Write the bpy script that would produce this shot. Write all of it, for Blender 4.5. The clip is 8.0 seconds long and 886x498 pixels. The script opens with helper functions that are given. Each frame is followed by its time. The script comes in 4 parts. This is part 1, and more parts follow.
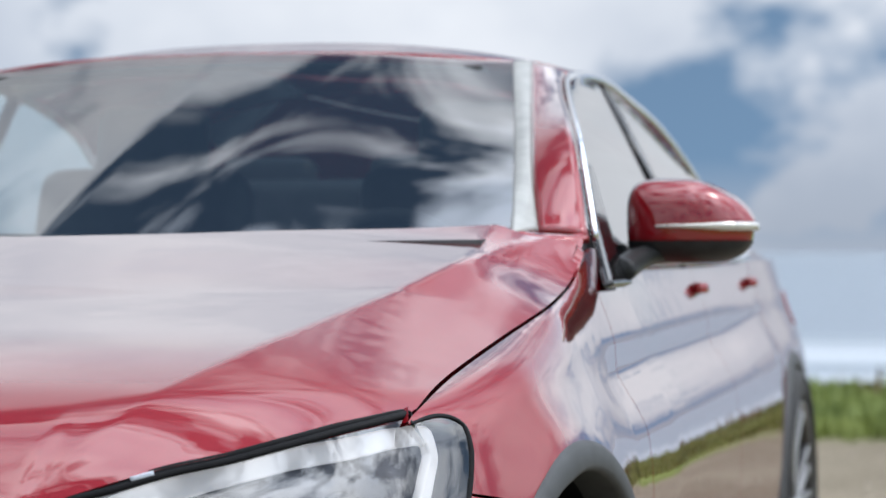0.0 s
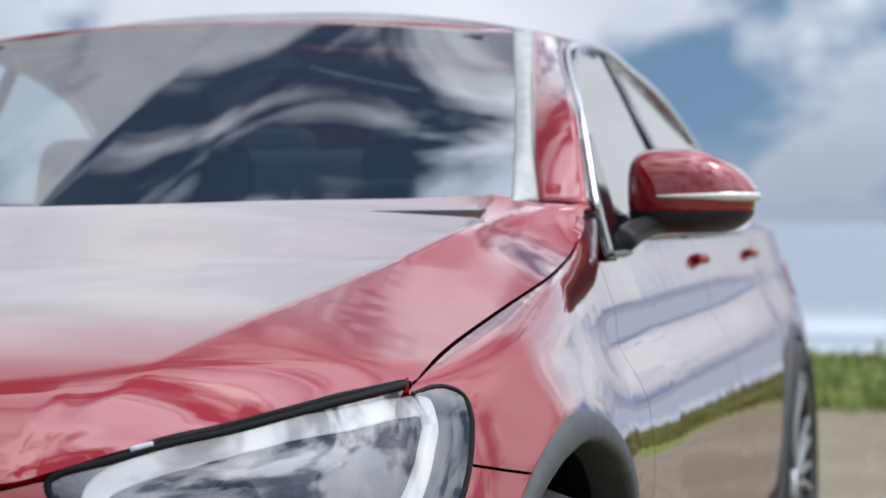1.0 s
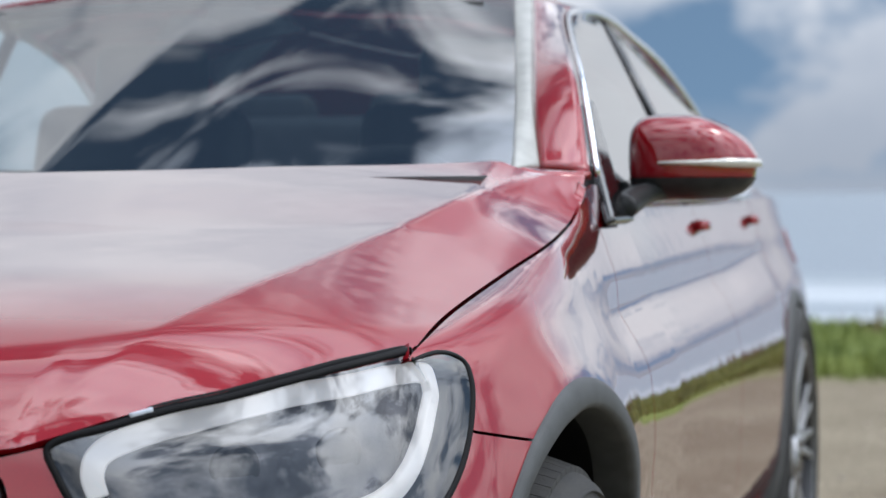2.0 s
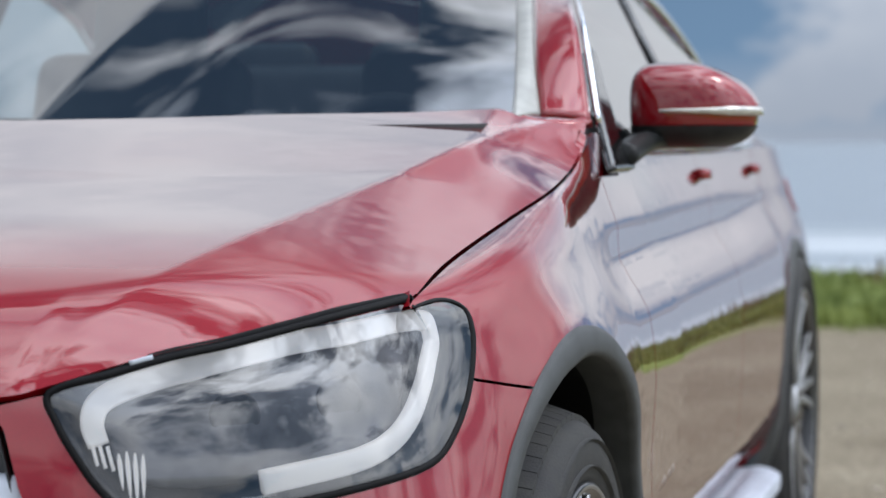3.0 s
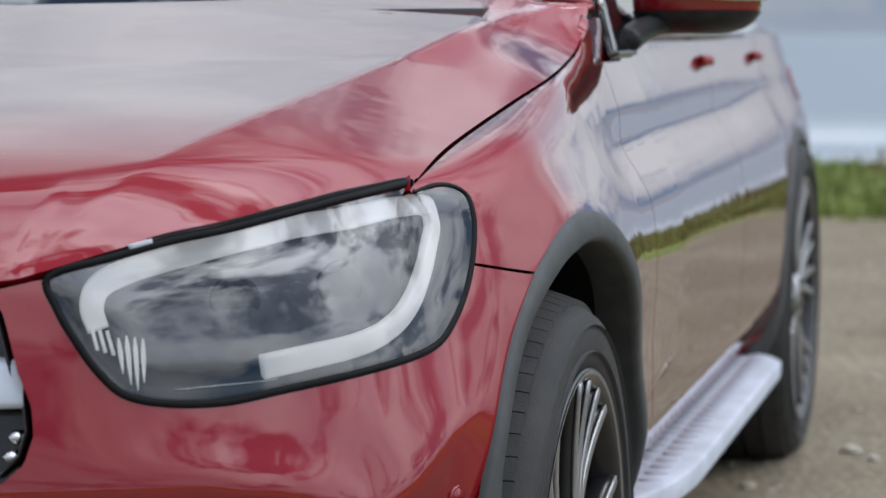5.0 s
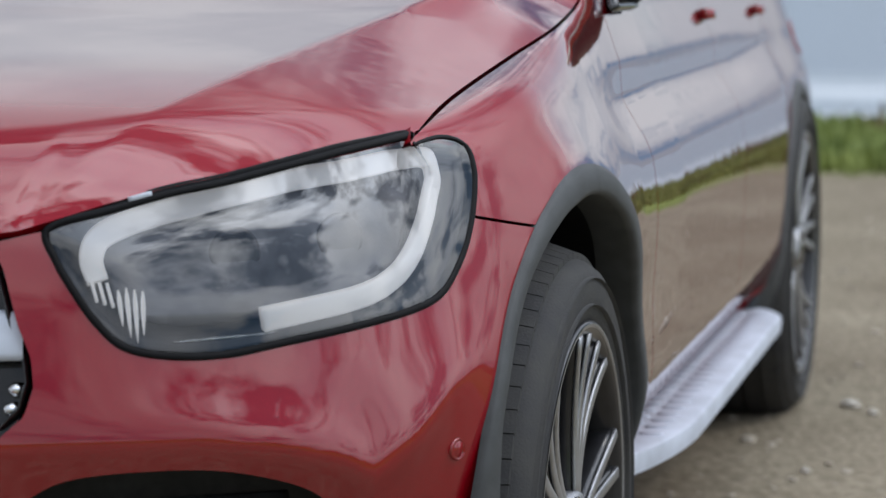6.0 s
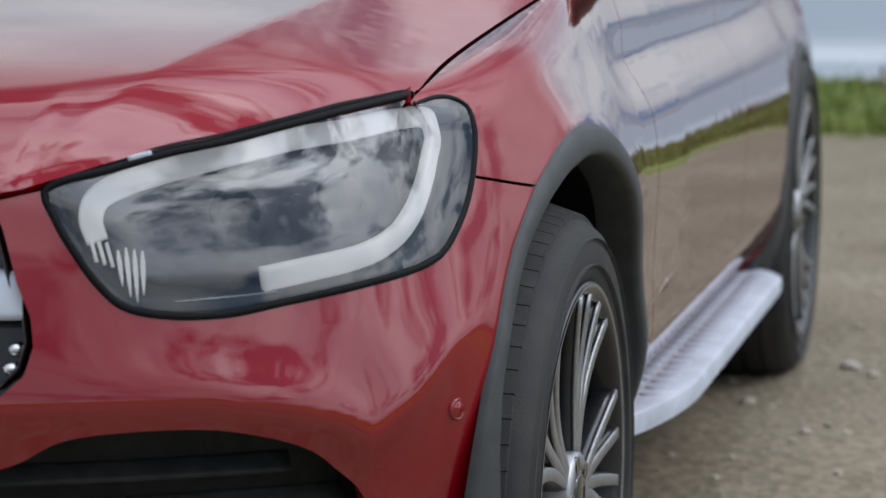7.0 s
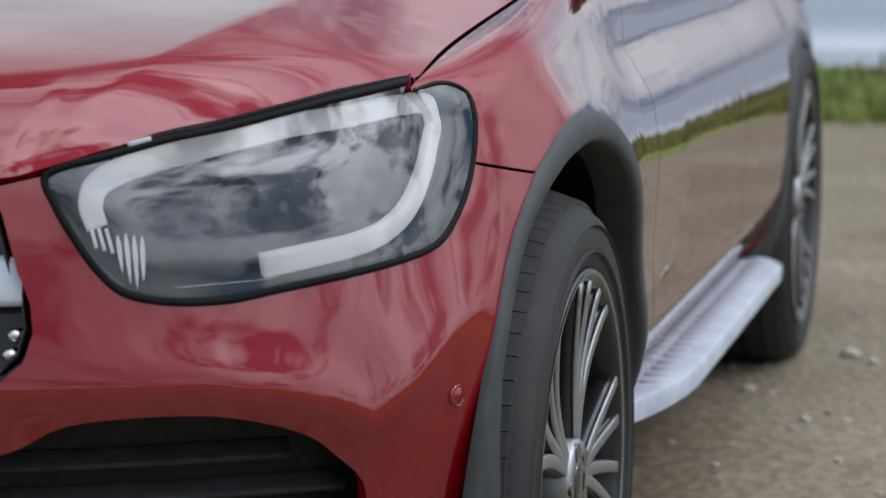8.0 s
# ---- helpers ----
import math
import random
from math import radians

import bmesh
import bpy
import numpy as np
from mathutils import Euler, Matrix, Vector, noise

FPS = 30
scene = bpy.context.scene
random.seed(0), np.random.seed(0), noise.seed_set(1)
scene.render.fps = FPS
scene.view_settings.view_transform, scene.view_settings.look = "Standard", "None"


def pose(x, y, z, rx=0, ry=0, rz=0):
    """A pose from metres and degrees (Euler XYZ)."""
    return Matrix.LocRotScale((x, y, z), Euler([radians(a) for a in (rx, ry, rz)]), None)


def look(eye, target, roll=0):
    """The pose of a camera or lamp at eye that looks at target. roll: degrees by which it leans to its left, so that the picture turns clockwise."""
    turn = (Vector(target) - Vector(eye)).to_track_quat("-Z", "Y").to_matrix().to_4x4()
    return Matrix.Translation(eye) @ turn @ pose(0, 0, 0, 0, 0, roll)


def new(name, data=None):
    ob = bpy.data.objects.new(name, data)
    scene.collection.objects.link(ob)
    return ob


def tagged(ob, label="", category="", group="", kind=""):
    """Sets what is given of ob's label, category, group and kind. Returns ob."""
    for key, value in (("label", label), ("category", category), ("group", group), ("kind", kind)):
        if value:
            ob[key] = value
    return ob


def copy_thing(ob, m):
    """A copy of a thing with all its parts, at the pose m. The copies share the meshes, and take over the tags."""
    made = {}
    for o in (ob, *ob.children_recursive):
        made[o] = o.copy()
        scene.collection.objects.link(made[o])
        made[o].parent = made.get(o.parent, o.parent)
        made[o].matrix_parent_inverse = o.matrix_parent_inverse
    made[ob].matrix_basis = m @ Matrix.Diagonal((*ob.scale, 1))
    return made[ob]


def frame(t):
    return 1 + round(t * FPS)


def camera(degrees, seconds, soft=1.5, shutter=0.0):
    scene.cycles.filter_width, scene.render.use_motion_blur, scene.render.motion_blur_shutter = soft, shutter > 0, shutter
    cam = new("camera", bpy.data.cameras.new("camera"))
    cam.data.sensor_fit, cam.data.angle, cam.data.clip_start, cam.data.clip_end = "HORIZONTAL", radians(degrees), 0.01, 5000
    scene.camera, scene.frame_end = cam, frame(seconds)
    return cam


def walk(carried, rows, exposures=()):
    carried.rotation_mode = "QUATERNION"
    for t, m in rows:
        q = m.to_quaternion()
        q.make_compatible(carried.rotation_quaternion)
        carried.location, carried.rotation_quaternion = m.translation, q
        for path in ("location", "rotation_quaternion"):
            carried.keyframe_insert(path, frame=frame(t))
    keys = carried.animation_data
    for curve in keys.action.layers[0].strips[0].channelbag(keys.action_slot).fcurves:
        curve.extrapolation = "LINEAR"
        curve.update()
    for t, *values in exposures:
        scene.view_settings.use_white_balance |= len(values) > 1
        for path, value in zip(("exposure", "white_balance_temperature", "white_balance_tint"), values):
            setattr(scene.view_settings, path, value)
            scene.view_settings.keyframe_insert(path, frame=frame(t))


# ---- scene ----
cam = camera(22.2, 8.0)
PATH = [   # seconds, eye, tilt, heading, lean
    (0, 1.5324, -2.1371, 1.1047, 90.044, 14.886, -0.145),
    (0.5, 1.5303, -2.1316, 1.1040, 89.687, 14.882, -0.138),
    (1, 1.5284, -2.1264, 1.1029, 89.316, 14.880, -0.132),
    (2.5, 1.5237, -2.1122, 1.0977, 87.964, 14.884, -0.122),
    (3, 1.5223, -2.1079, 1.0956, 87.258, 14.888, -0.119),
    (3.5, 1.5211, -2.1039, 1.0933, 86.480, 14.893, -0.116),
    (4, 1.5201, -2.1002, 1.0909, 85.784, 14.898, -0.111),
    (4.5, 1.5191, -2.0968, 1.0886, 85.128, 14.904, -0.105),
    (6, 1.5168, -2.0885, 1.0821, 83.378, 14.918, -0.072),
    (6.5, 1.5162, -2.0864, 1.0803, 82.881, 14.921, -0.054),
    (7, 1.5157, -2.0847, 1.0789, 82.420, 14.923, -0.032),
    (7.5, 1.5153, -2.0834, 1.0777, 82.174, 14.923, -0.006),
    (8, 1.5149, -2.0824, 1.0770, 82.110, 14.921, 0.026),
]
walk(cam, [(t, pose(x, y, z, tilt, 0, turn) @ pose(0, 0, 0, 0, 0, lean)) for t, x, y, z, tilt, turn, lean in PATH],
     exposures=[(0, -0.17), (2.5, -0.26), (4.5, -0.43), (6, -0.53), (8, -0.63)])
cam.data.dof.use_dof = True
cam.data.dof.focus_distance = 2.85
cam.data.dof.aperture_fstop = 5.0

# ---- world and sun ----
SUN_EL, SUN_AZ = 50.0, 72.0   # degrees; azimuth clockwise from +y
_a, _e = radians(SUN_AZ), radians(SUN_EL)
SUN_DIR = Vector((math.sin(_a) * math.cos(_e), math.cos(_a) * math.cos(_e), math.sin(_e)))


def make_world():
    w = bpy.data.worlds.new("sky")
    w.use_nodes = True
    nt = w.node_tree
    nt.nodes.clear()
    n, l = nt.nodes.new, nt.links.new
    out, bg = n("ShaderNodeOutputWorld"), n("ShaderNodeBackground")
    sky = n("ShaderNodeTexSky")
    sky.sky_type, sky.sun_disc = "NISHITA", False
    sky.sun_elevation, sky.sun_rotation = radians(SUN_EL), radians(SUN_AZ)
    sky.air_density, sky.dust_density, sky.ozone_density = 1.0, 0.3, 3.0
    tc, sep = n("ShaderNodeTexCoord"), n("ShaderNodeSeparateXYZ")
    l(tc.outputs["Generated"], sep.inputs[0])
    up = n("ShaderNodeMath"); up.operation = "MAXIMUM"; up.inputs[1].default_value = 0.0
    l(sep.outputs["Z"], up.inputs[0])
    # the blue between the clouds stays clear down to the sea
    lift = n("ShaderNodeVectorMath"); lift.operation = "ADD"; lift.inputs[1].default_value = (0, 0, 0.3)
    unit = n("ShaderNodeVectorMath"); unit.operation = "NORMALIZE"
    l(tc.outputs["Generated"], lift.inputs[0]); l(lift.outputs[0], unit.inputs[0]); l(unit.outputs[0], sky.inputs["Vector"])
    blue = n("ShaderNodeHueSaturation")
    blue.inputs["Hue"].default_value, blue.inputs["Saturation"].default_value, blue.inputs["Value"].default_value = 0.49, 0.95, 0.74
    l(sky.outputs[0], blue.inputs["Color"])
    # heaped clouds, a little flatter than wide
    shift = n("ShaderNodeMapping")
    shift.inputs["Scale"].default_value, shift.inputs["Location"].default_value = (1.0, 1.0, 1.5), (-5.62, 57.17, 14.4)
    l(tc.outputs["Generated"], shift.inputs[0])
    nz = n("ShaderNodeTexNoise")
    nz.inputs["Scale"].default_value, nz.inputs["Detail"].default_value = 3.2, 6.0
    nz.inputs["Roughness"].default_value, nz.inputs["Distortion"].default_value = 0.60, 0.0
    l(shift.outputs[0], nz.inputs["Vector"])
    ramp = n("ShaderNodeValToRGB")
    ramp.color_ramp.elements[0].position, ramp.color_ramp.elements[1].position = 0.40, 0.51
    # far clouds low over the sea look smaller
    far = n("ShaderNodeTexNoise")
    far.inputs["Scale"].default_value, far.inputs["Detail"].default_value, far.inputs["Roughness"].default_value = 11.0, 5.0, 0.55
    l(shift.outputs[0], far.inputs["Vector"])
    low = n("ShaderNodeMapRange")
    low.inputs["From Min"].default_value, low.inputs["From Max"].default_value = 0.07, 0.2
    low.inputs["To Min"].default_value, low.inputs["To Max"].default_value = 0.9, 0.0
    l(up.outputs[0], low.inputs["Value"])
    off = n("ShaderNodeMath"); off.operation = "SUBTRACT"; off.inputs[1].default_value = 0.44
    l(far.outputs["Fac"], off.inputs[0])
    heap = n("ShaderNodeMath"); heap.operation = "MULTIPLY_ADD"
    l(off.outputs[0], heap.inputs[0]); l(low.outputs[0], heap.inputs[1]); l(nz.outputs["Fac"], heap.inputs[2])
    l(heap.outputs[0], ramp.inputs[0])
    nz2 = n("ShaderNodeTexNoise")
    nz2.inputs["Scale"].default_value, nz2.inputs["Detail"].default_value = 4.2, 6.0
    l(shift.outputs[0], nz2.inputs["Vector"])
    shade = n("ShaderNodeValToRGB")
    shade.color_ramp.elements[0].position, shade.color_ramp.elements[1].position = 0.33, 0.62
    shade.color_ramp.elements[0].color = (3.5, 4.0, 4.85, 1)
    shade.color_ramp.elements[1].color = (6.3, 6.6, 7.1, 1)
    l(nz2.outputs["Fac"], shade.inputs[0])
    # haze thickens the cover towards the horizon
    haze = n("ShaderNodeMapRange")
    haze.inputs["From Min"].default_value, haze.inputs["From Max"].default_value = 0.0, 0.04
    haze.inputs["To Min"].default_value, haze.inputs["To Max"].default_value = 0.95, 0.0
    l(up.outputs[0], haze.inputs["Value"])
    cover = n("ShaderNodeMath"); cover.operation = "MAXIMUM"
    l(ramp.outputs["Color"], cover.inputs[0]); l(haze.outputs[0], cover.inputs[1])
    mix = n("ShaderNodeMix"); mix.data_type = "RGBA"
    l(cover.outputs[0], mix.inputs["Factor"])
    # thin cloud higher up, lit from above, is far brighter than the haze at the horizon
    gain = n("ShaderNodeMapRange")
    gain.inputs["From Min"].default_value, gain.inputs["From Max"].default_value = 0.45, 0.72
    gain.inputs["To Min"].default_value, gain.inputs["To Max"].default_value = 1.0, 1.9
    l(up.outputs[0], gain.inputs["Value"])
    # the air along the horizon takes some of the clouds' light
    veil = n("ShaderNodeMapRange")
    veil.inputs["From Min"].default_value, veil.inputs["From Max"].default_value = 0.01, 0.08
    veil.inputs["To Min"].default_value, veil.inputs["To Max"].default_value = 0.86, 1.05
    l(up.outputs[0], veil.inputs["Value"])
    both = n("ShaderNodeMath"); both.operation = "MULTIPLY"
    # clouds on the sun's side are lit through
    toward = n("ShaderNodeVectorMath"); toward.operation = "DOT_PRODUCT"
    toward.inputs[1].default_value = SUN_DIR
    l(tc.outputs["Generated"], toward.inputs[0])
    glow = n("ShaderNodeMapRange")
    glow.inputs["From Min"].default_value, glow.inputs["From Max"].default_value = 0.45, 1.0
    glow.inputs["To Min"].default_value, glow.inputs["To Max"].default_value = 1.0, 3.6
    l(toward.outputs["Value"], glow.inputs["Value"])
    sunny = n("ShaderNodeMath"); sunny.operation = "MULTIPLY"
    l(veil.outputs[0], sunny.inputs[0]); l(glow.outputs[0], sunny.inputs[1])
    l(gain.outputs[0], both.inputs[0]); l(sunny.outputs[0], both.inputs[1])
    lit = n("ShaderNodeVectorMath"); lit.operation = "SCALE"
    l(shade.outputs["Color"], lit.inputs[0]); l(both.outputs[0], lit.inputs["Scale"])
    l(blue.outputs[0], mix.inputs["A"]); l(lit.outputs[0], mix.inputs["B"])
    l(mix.outputs["Result"], bg.inputs["Color"])
    bg.inputs["Strength"].default_value = 0.15
    l(bg.outputs[0], out.inputs["Surface"])
    scene.world = w


make_world()
sun_data = bpy.data.lights.new("sun", "SUN")
sun_data.energy, sun_data.angle, sun_data.color = 0.75, radians(12), (1.0, 0.95, 0.88)
sun = new("sun", sun_data)
sun.matrix_world = look(SUN_DIR * 30, (0, 0, 0))


# ---- materials ----
def mat(name, color, rough=0.5, metal=0.0, coat=0.0, vary=0.0, scale=8.0, bump=0.0, bump_scale=60.0, rough_vary=0.0, coat_rough=0.03, color2=None, transmission=0.0, emit=0.0):
    m = bpy.data.materials.new(name)
    m.use_nodes = True
    nt = m.node_tree
    b = nt.nodes["Principled BSDF"]
    n, l = nt.nodes.new, nt.links.new
    b.inputs["Base Color"].default_value = (*color, 1)
    b.inputs["Roughness"].default_value, b.inputs["Metallic"].default_value = rough, metal
    b.inputs["Coat Weight"].default_value, b.inputs["Coat Roughness"].default_value = coat, coat_rough
    b.inputs["Transmission Weight"].default_value = transmission
    if emit:
        b.inputs["Emission Color"].default_value = (1, 1, 1, 1)
        b.inputs["Emission Strength"].default_value = emit
    tc = n("ShaderNodeTexCoord")
    if vary or color2:
        nz = n("ShaderNodeTexNoise"); nz.inputs["Scale"].default_value = scale; nz.inputs["Detail"].default_value = 6
        l(tc.outputs["Object"], nz.inputs["Vector"])
        rp = n("ShaderNodeValToRGB")
        c2 = color2 or tuple(c * (1 - vary) for c in color)
        c1 = color if color2 else tuple(min(1, c * (1 + vary)) for c in color)
        rp.color_ramp.elements[0].position, rp.color_ramp.elements[1].position = 0.35, 0.65
        rp.color_ramp.elements[0].color, rp.color_ramp.elements[1].color = (*c2, 1), (*c1, 1)
        l(nz.outputs["Fac"], rp.inputs[0]); l(rp.outputs[0], b.inputs["Base Color"])
        if rough_vary:
            mr = n("ShaderNodeMapRange")
            mr.inputs["To Min"].default_value, mr.inputs["To Max"].default_value = rough - rough_vary, rough + rough_vary
            l(nz.outputs["Fac"], mr.inputs["Value"]); l(mr.outputs[0], b.inputs["Roughness"])
    if bump:
        bz = n("ShaderNodeTexNoise"); bz.inputs["Scale"].default_value = bump_scale; bz.inputs["Detail"].default_value = 5
        l(tc.outputs["Object"], bz.inputs["Vector"])
        bp = n("ShaderNodeBump"); bp.inputs["Strength"].default_value = bump; bp.inputs["Distance"].default_value = 0.004
        l(bz.outputs["Fac"], bp.inputs["Height"]); l(bp.outputs[0], b.inputs["Normal"])
    return m


def glass(name, tint, ior=1.5, steep=False):
    """Clear pane; steep: coated glass that mirrors strongly when seen edge-on."""
    m = bpy.data.materials.new(name)
    m.use_nodes = True
    nt = m.node_tree
    nt.nodes.clear()
    n, l = nt.nodes.new, nt.links.new
    out, mx = n("ShaderNodeOutputMaterial"), n("ShaderNodeMixShader")
    tr, gl, fr = n("ShaderNodeBsdfTransparent"), n("ShaderNodeBsdfGlossy"), n("ShaderNodeFresnel")
    tr.inputs["Color"].default_value = (*tint, 1)
    gl.inputs["Roughness"].default_value = 0.0
    fr.inputs["IOR"].default_value = ior
    if steep:
        lw, mr = n("ShaderNodeLayerWeight"), n("ShaderNodeMapRange")
        mr.interpolation_type = "SMOOTHSTEP"
        mr.inputs["From Min"].default_value, mr.inputs["From Max"].default_value = 0.5, 0.95
        mr.inputs["To Min"].default_value, mr.inputs["To Max"].default_value = 0.08, 0.92
        l(lw.outputs["Facing"], mr.inputs["Value"]); l(mr.outputs[0], mx.inputs[0])
    else:
        l(fr.outputs[0], mx.inputs[0])
    l(tr.outputs[0], mx.inputs[1]); l(gl.outputs[0], mx.inputs[2])
    l(mx.outputs[0], out.inputs["Surface"])
    return m


def car_paint(name, color):
    """Deep metallic red under a thick, highly polished clear coat."""
    m = mat(name, color, rough=0.42, metal=0.2, vary=0.07, scale=700.0)
    nt = m.node_tree
    nt.nodes["Principled BSDF"].inputs["Specular IOR Level"].default_value = 0.15
    n, l = nt.nodes.new, nt.links.new
    b, out = nt.nodes["Principled BSDF"], nt.nodes["Material Output"]
    lw, mr = n("ShaderNodeLayerWeight"), n("ShaderNodeMapRange")
    lw.inputs["Blend"].default_value = 0.5
    l(lw.outputs["Facing"], mr.inputs["Value"])
    mr.interpolation_type = "SMOOTHSTEP"
    mr.inputs["From Min"].default_value, mr.inputs["From Max"].default_value = 0.65, 0.78
    mr.inputs["To Min"].default_value, mr.inputs["To Max"].default_value = 0.10, 0.86
    gl, mx = n("ShaderNodeBsdfGlossy"), n("ShaderNodeMixShader")
    # faint orange peel
    tc, nz, bp = n("ShaderNodeTexCoord"), n("ShaderNodeTexNoise"), n("ShaderNodeBump")
    nz.inputs["Scale"].default_value, nz.inputs["Detail"].default_value = 8.0, 2.0
    bp.inputs["Strength"].default_value, bp.inputs["Distance"].default_value = 0.075, 0.012
    l(tc.outputs["Object"], nz.inputs["Vector"]); l(nz.outputs["Fac"], bp.inputs["Height"])
    l(bp.outputs[0], gl.inputs["Normal"])
    gl.inputs["Roughness"].default_value = 0.02
    l(mr.outputs[0], mx.inputs[0]); l(b.outputs[0], mx.inputs[1]); l(gl.outputs[0], mx.inputs[2])
    l(mx.outputs[0], out.inputs["Surface"])
    return m


PAINT = car_paint("red_paint", (0.25, 0.0008, 0.0065))
PLASTIC = mat("grey_cladding", (0.045, 0.048, 0.050), rough=0.62, vary=0.15, scale=30, bump=0.25, bump_scale=900)
SEAL = mat("grey_seal", (0.36, 0.36, 0.34), rough=0.5, metal=0.2, coat=0.15, vary=0.1, scale=30)
BLACK = mat("black_plastic", (0.028, 0.029, 0.030), rough=0.35, vary=0.2, scale=40, bump=0.1, bump_scale=500)
DULL_BLACK = mat("dull_black", (0.006, 0.006, 0.007), rough=0.6, vary=0.2, scale=40)
for _m in (DULL_BLACK, BLACK):
    _m.node_tree.nodes["Principled BSDF"].inputs["Specular IOR Level"].default_value = 0.12
GLOSS_BLACK = mat("gloss_black", (0.008, 0.008, 0.009), rough=0.12, coat=0.5)
RUBBER = mat("tyre_rubber", (0.024, 0.024, 0.026), rough=0.78, vary=0.3, scale=22, bump=0.3, bump_scale=300, color2=(0.036, 0.035, 0.033))
ALLOY_DARK = mat("dark_alloy", (0.022, 0.022, 0.025), rough=0.35, metal=0.4, coat=0.4, vary=0.15, scale=30)
ALLOY = mat("machined_alloy", (0.36, 0.365, 0.38), rough=0.45, metal=1.0, vary=0.08, scale=80, rough_vary=0.06)
CHROME = mat("chrome", (0.82, 0.83, 0.85), rough=0.08, metal=1.0, vary=0.03, scale=60)
BRUSHED = mat("brushed_aluminium", (0.52, 0.56, 0.64), rough=0.55, metal=0.1, vary=0.12, scale=14, bump=0.08, bump_scale=500, rough_vary=0.08)
LAMP_WHITE = mat("white_light_guide", (0.86, 0.87, 0.90), rough=0.4, vary=0.04, scale=40, emit=0.3)
LAMP_GREY = mat("lamp_satin_grey", (0.17, 0.17, 0.18), rough=0.32, metal=0.5, vary=0.45, scale=16)
LAMP_DARK = mat("lamp_dark", (0.07, 0.073, 0.08), rough=0.3, vary=0.2, scale=30)
INDICATOR = mat("indicator_lens", (0.62, 0.60, 0.56), rough=0.12, coat=0.6, metal=0.4, vary=0.1, scale=60)
INTERIOR = mat("dark_interior", (0.022, 0.023, 0.026), rough=0.7, vary=0.25, scale=12, bump=0.2, bump_scale=300)
LEATHER = mat("seat_leather", (0.035, 0.034, 0.036), rough=0.5, vary=0.2, scale=18, bump=0.3, bump_scale=200)
TAIL_RED = mat("tail_lamp_red", (0.22, 0.004, 0.006), rough=0.1, coat=1.0, vary=0.1, scale=60)
DISC = mat("brake_steel", (0.30, 0.30, 0.31), rough=0.4, metal=0.9, vary=0.2, scale=40)
REFLECTOR = mat("mirror_glass", (0.9, 0.9, 0.9), rough=0.0, metal=1.0)
WINDSCREEN = glass("windscreen_glass", (0.70, 0.82, 0.84), 3.0)
REAR_GLASS = glass("tinted_rear_glass", (0.30, 0.36, 0.39), 1.8)
SIDE_GLASS = glass("side_glass", (0.72, 0.80, 0.83), 1.9, steep=True)
CLEAR = glass("clear_cover", (0.95, 0.96, 0.97), 2.15)
STONE = mat("pebble", (0.40, 0.355, 0.29), rough=0.85, vary=0.3, scale=14, bump=0.4, bump_scale=120)


# ---- mesh helpers ----
def build(name, verts, faces, material, parent=None, label="", smooth=True):
    me = bpy.data.meshes.new(name)
    me.from_pydata([tuple(float(c) for c in v) for v in verts], [], [tuple(int(i) for i in f) for f in faces])
    if smooth:
        me.shade_smooth()
    me.materials.append(material)
    ob = new(name, me)
    if parent:
        ob.parent = parent
    if label:
        ob["label"] = label
    return ob


def part(name, bm, material, parent, label="", smooth=True):
    me = bpy.data.meshes.new(name)
    bm.to_mesh(me)
    bm.free()
    if smooth:
        me.shade_smooth()
    me.materials.append(material)
    ob = new(name, me)
    ob.parent = parent
    if label:
        ob["label"] = label
    return ob


def thing(name, label, category, group="", kind="", at=(0, 0, 0)):
    ob = new(name)
    ob.location = at
    return tagged(ob, label, category, group, kind)


def spline(pts, n=60, closed=False):
    """Smooth curve through points, n samples, evenly by chord."""
    p = np.array(pts, float)
    if closed:
        p = np.vstack([p[-2:], p, p[:3]])
    d = np.r_[0, np.cumsum(np.sqrt(np.linalg.norm(np.diff(p, axis=0), axis=1)))]
    m = np.zeros_like(p)
    m[1:-1] = (p[2:] - p[:-2]) / (d[2:] - d[:-2])[:, None]
    m[0], m[-1] = (p[1] - p[0]) / (d[1] - d[0]), (p[-1] - p[-2]) / (d[-1] - d[-2])
    t = np.linspace(d[2], d[-3], n, endpoint=False) if closed else np.linspace(d[0], d[-1], n)
    k = np.clip(np.searchsorted(d, t, side="right") - 1, 0, len(p) - 2)
    h = (d[k + 1] - d[k])[:, None]
    x = (t - d[k])[:, None] / h
    return (2 * x**3 - 3 * x**2 + 1) * p[k] + (x**3 - 2 * x**2 + x) * h * m[k] + (3 * x**2 - 2 * x**3) * p[k + 1] + (x**3 - x**2) * h * m[k + 1]


def smooth_at(y, pts):
    """A smooth function of y through (y, value) pairs."""
    c = spline(pts, 300)
    return np.interp(y, c[:, 0], c[:, 1])


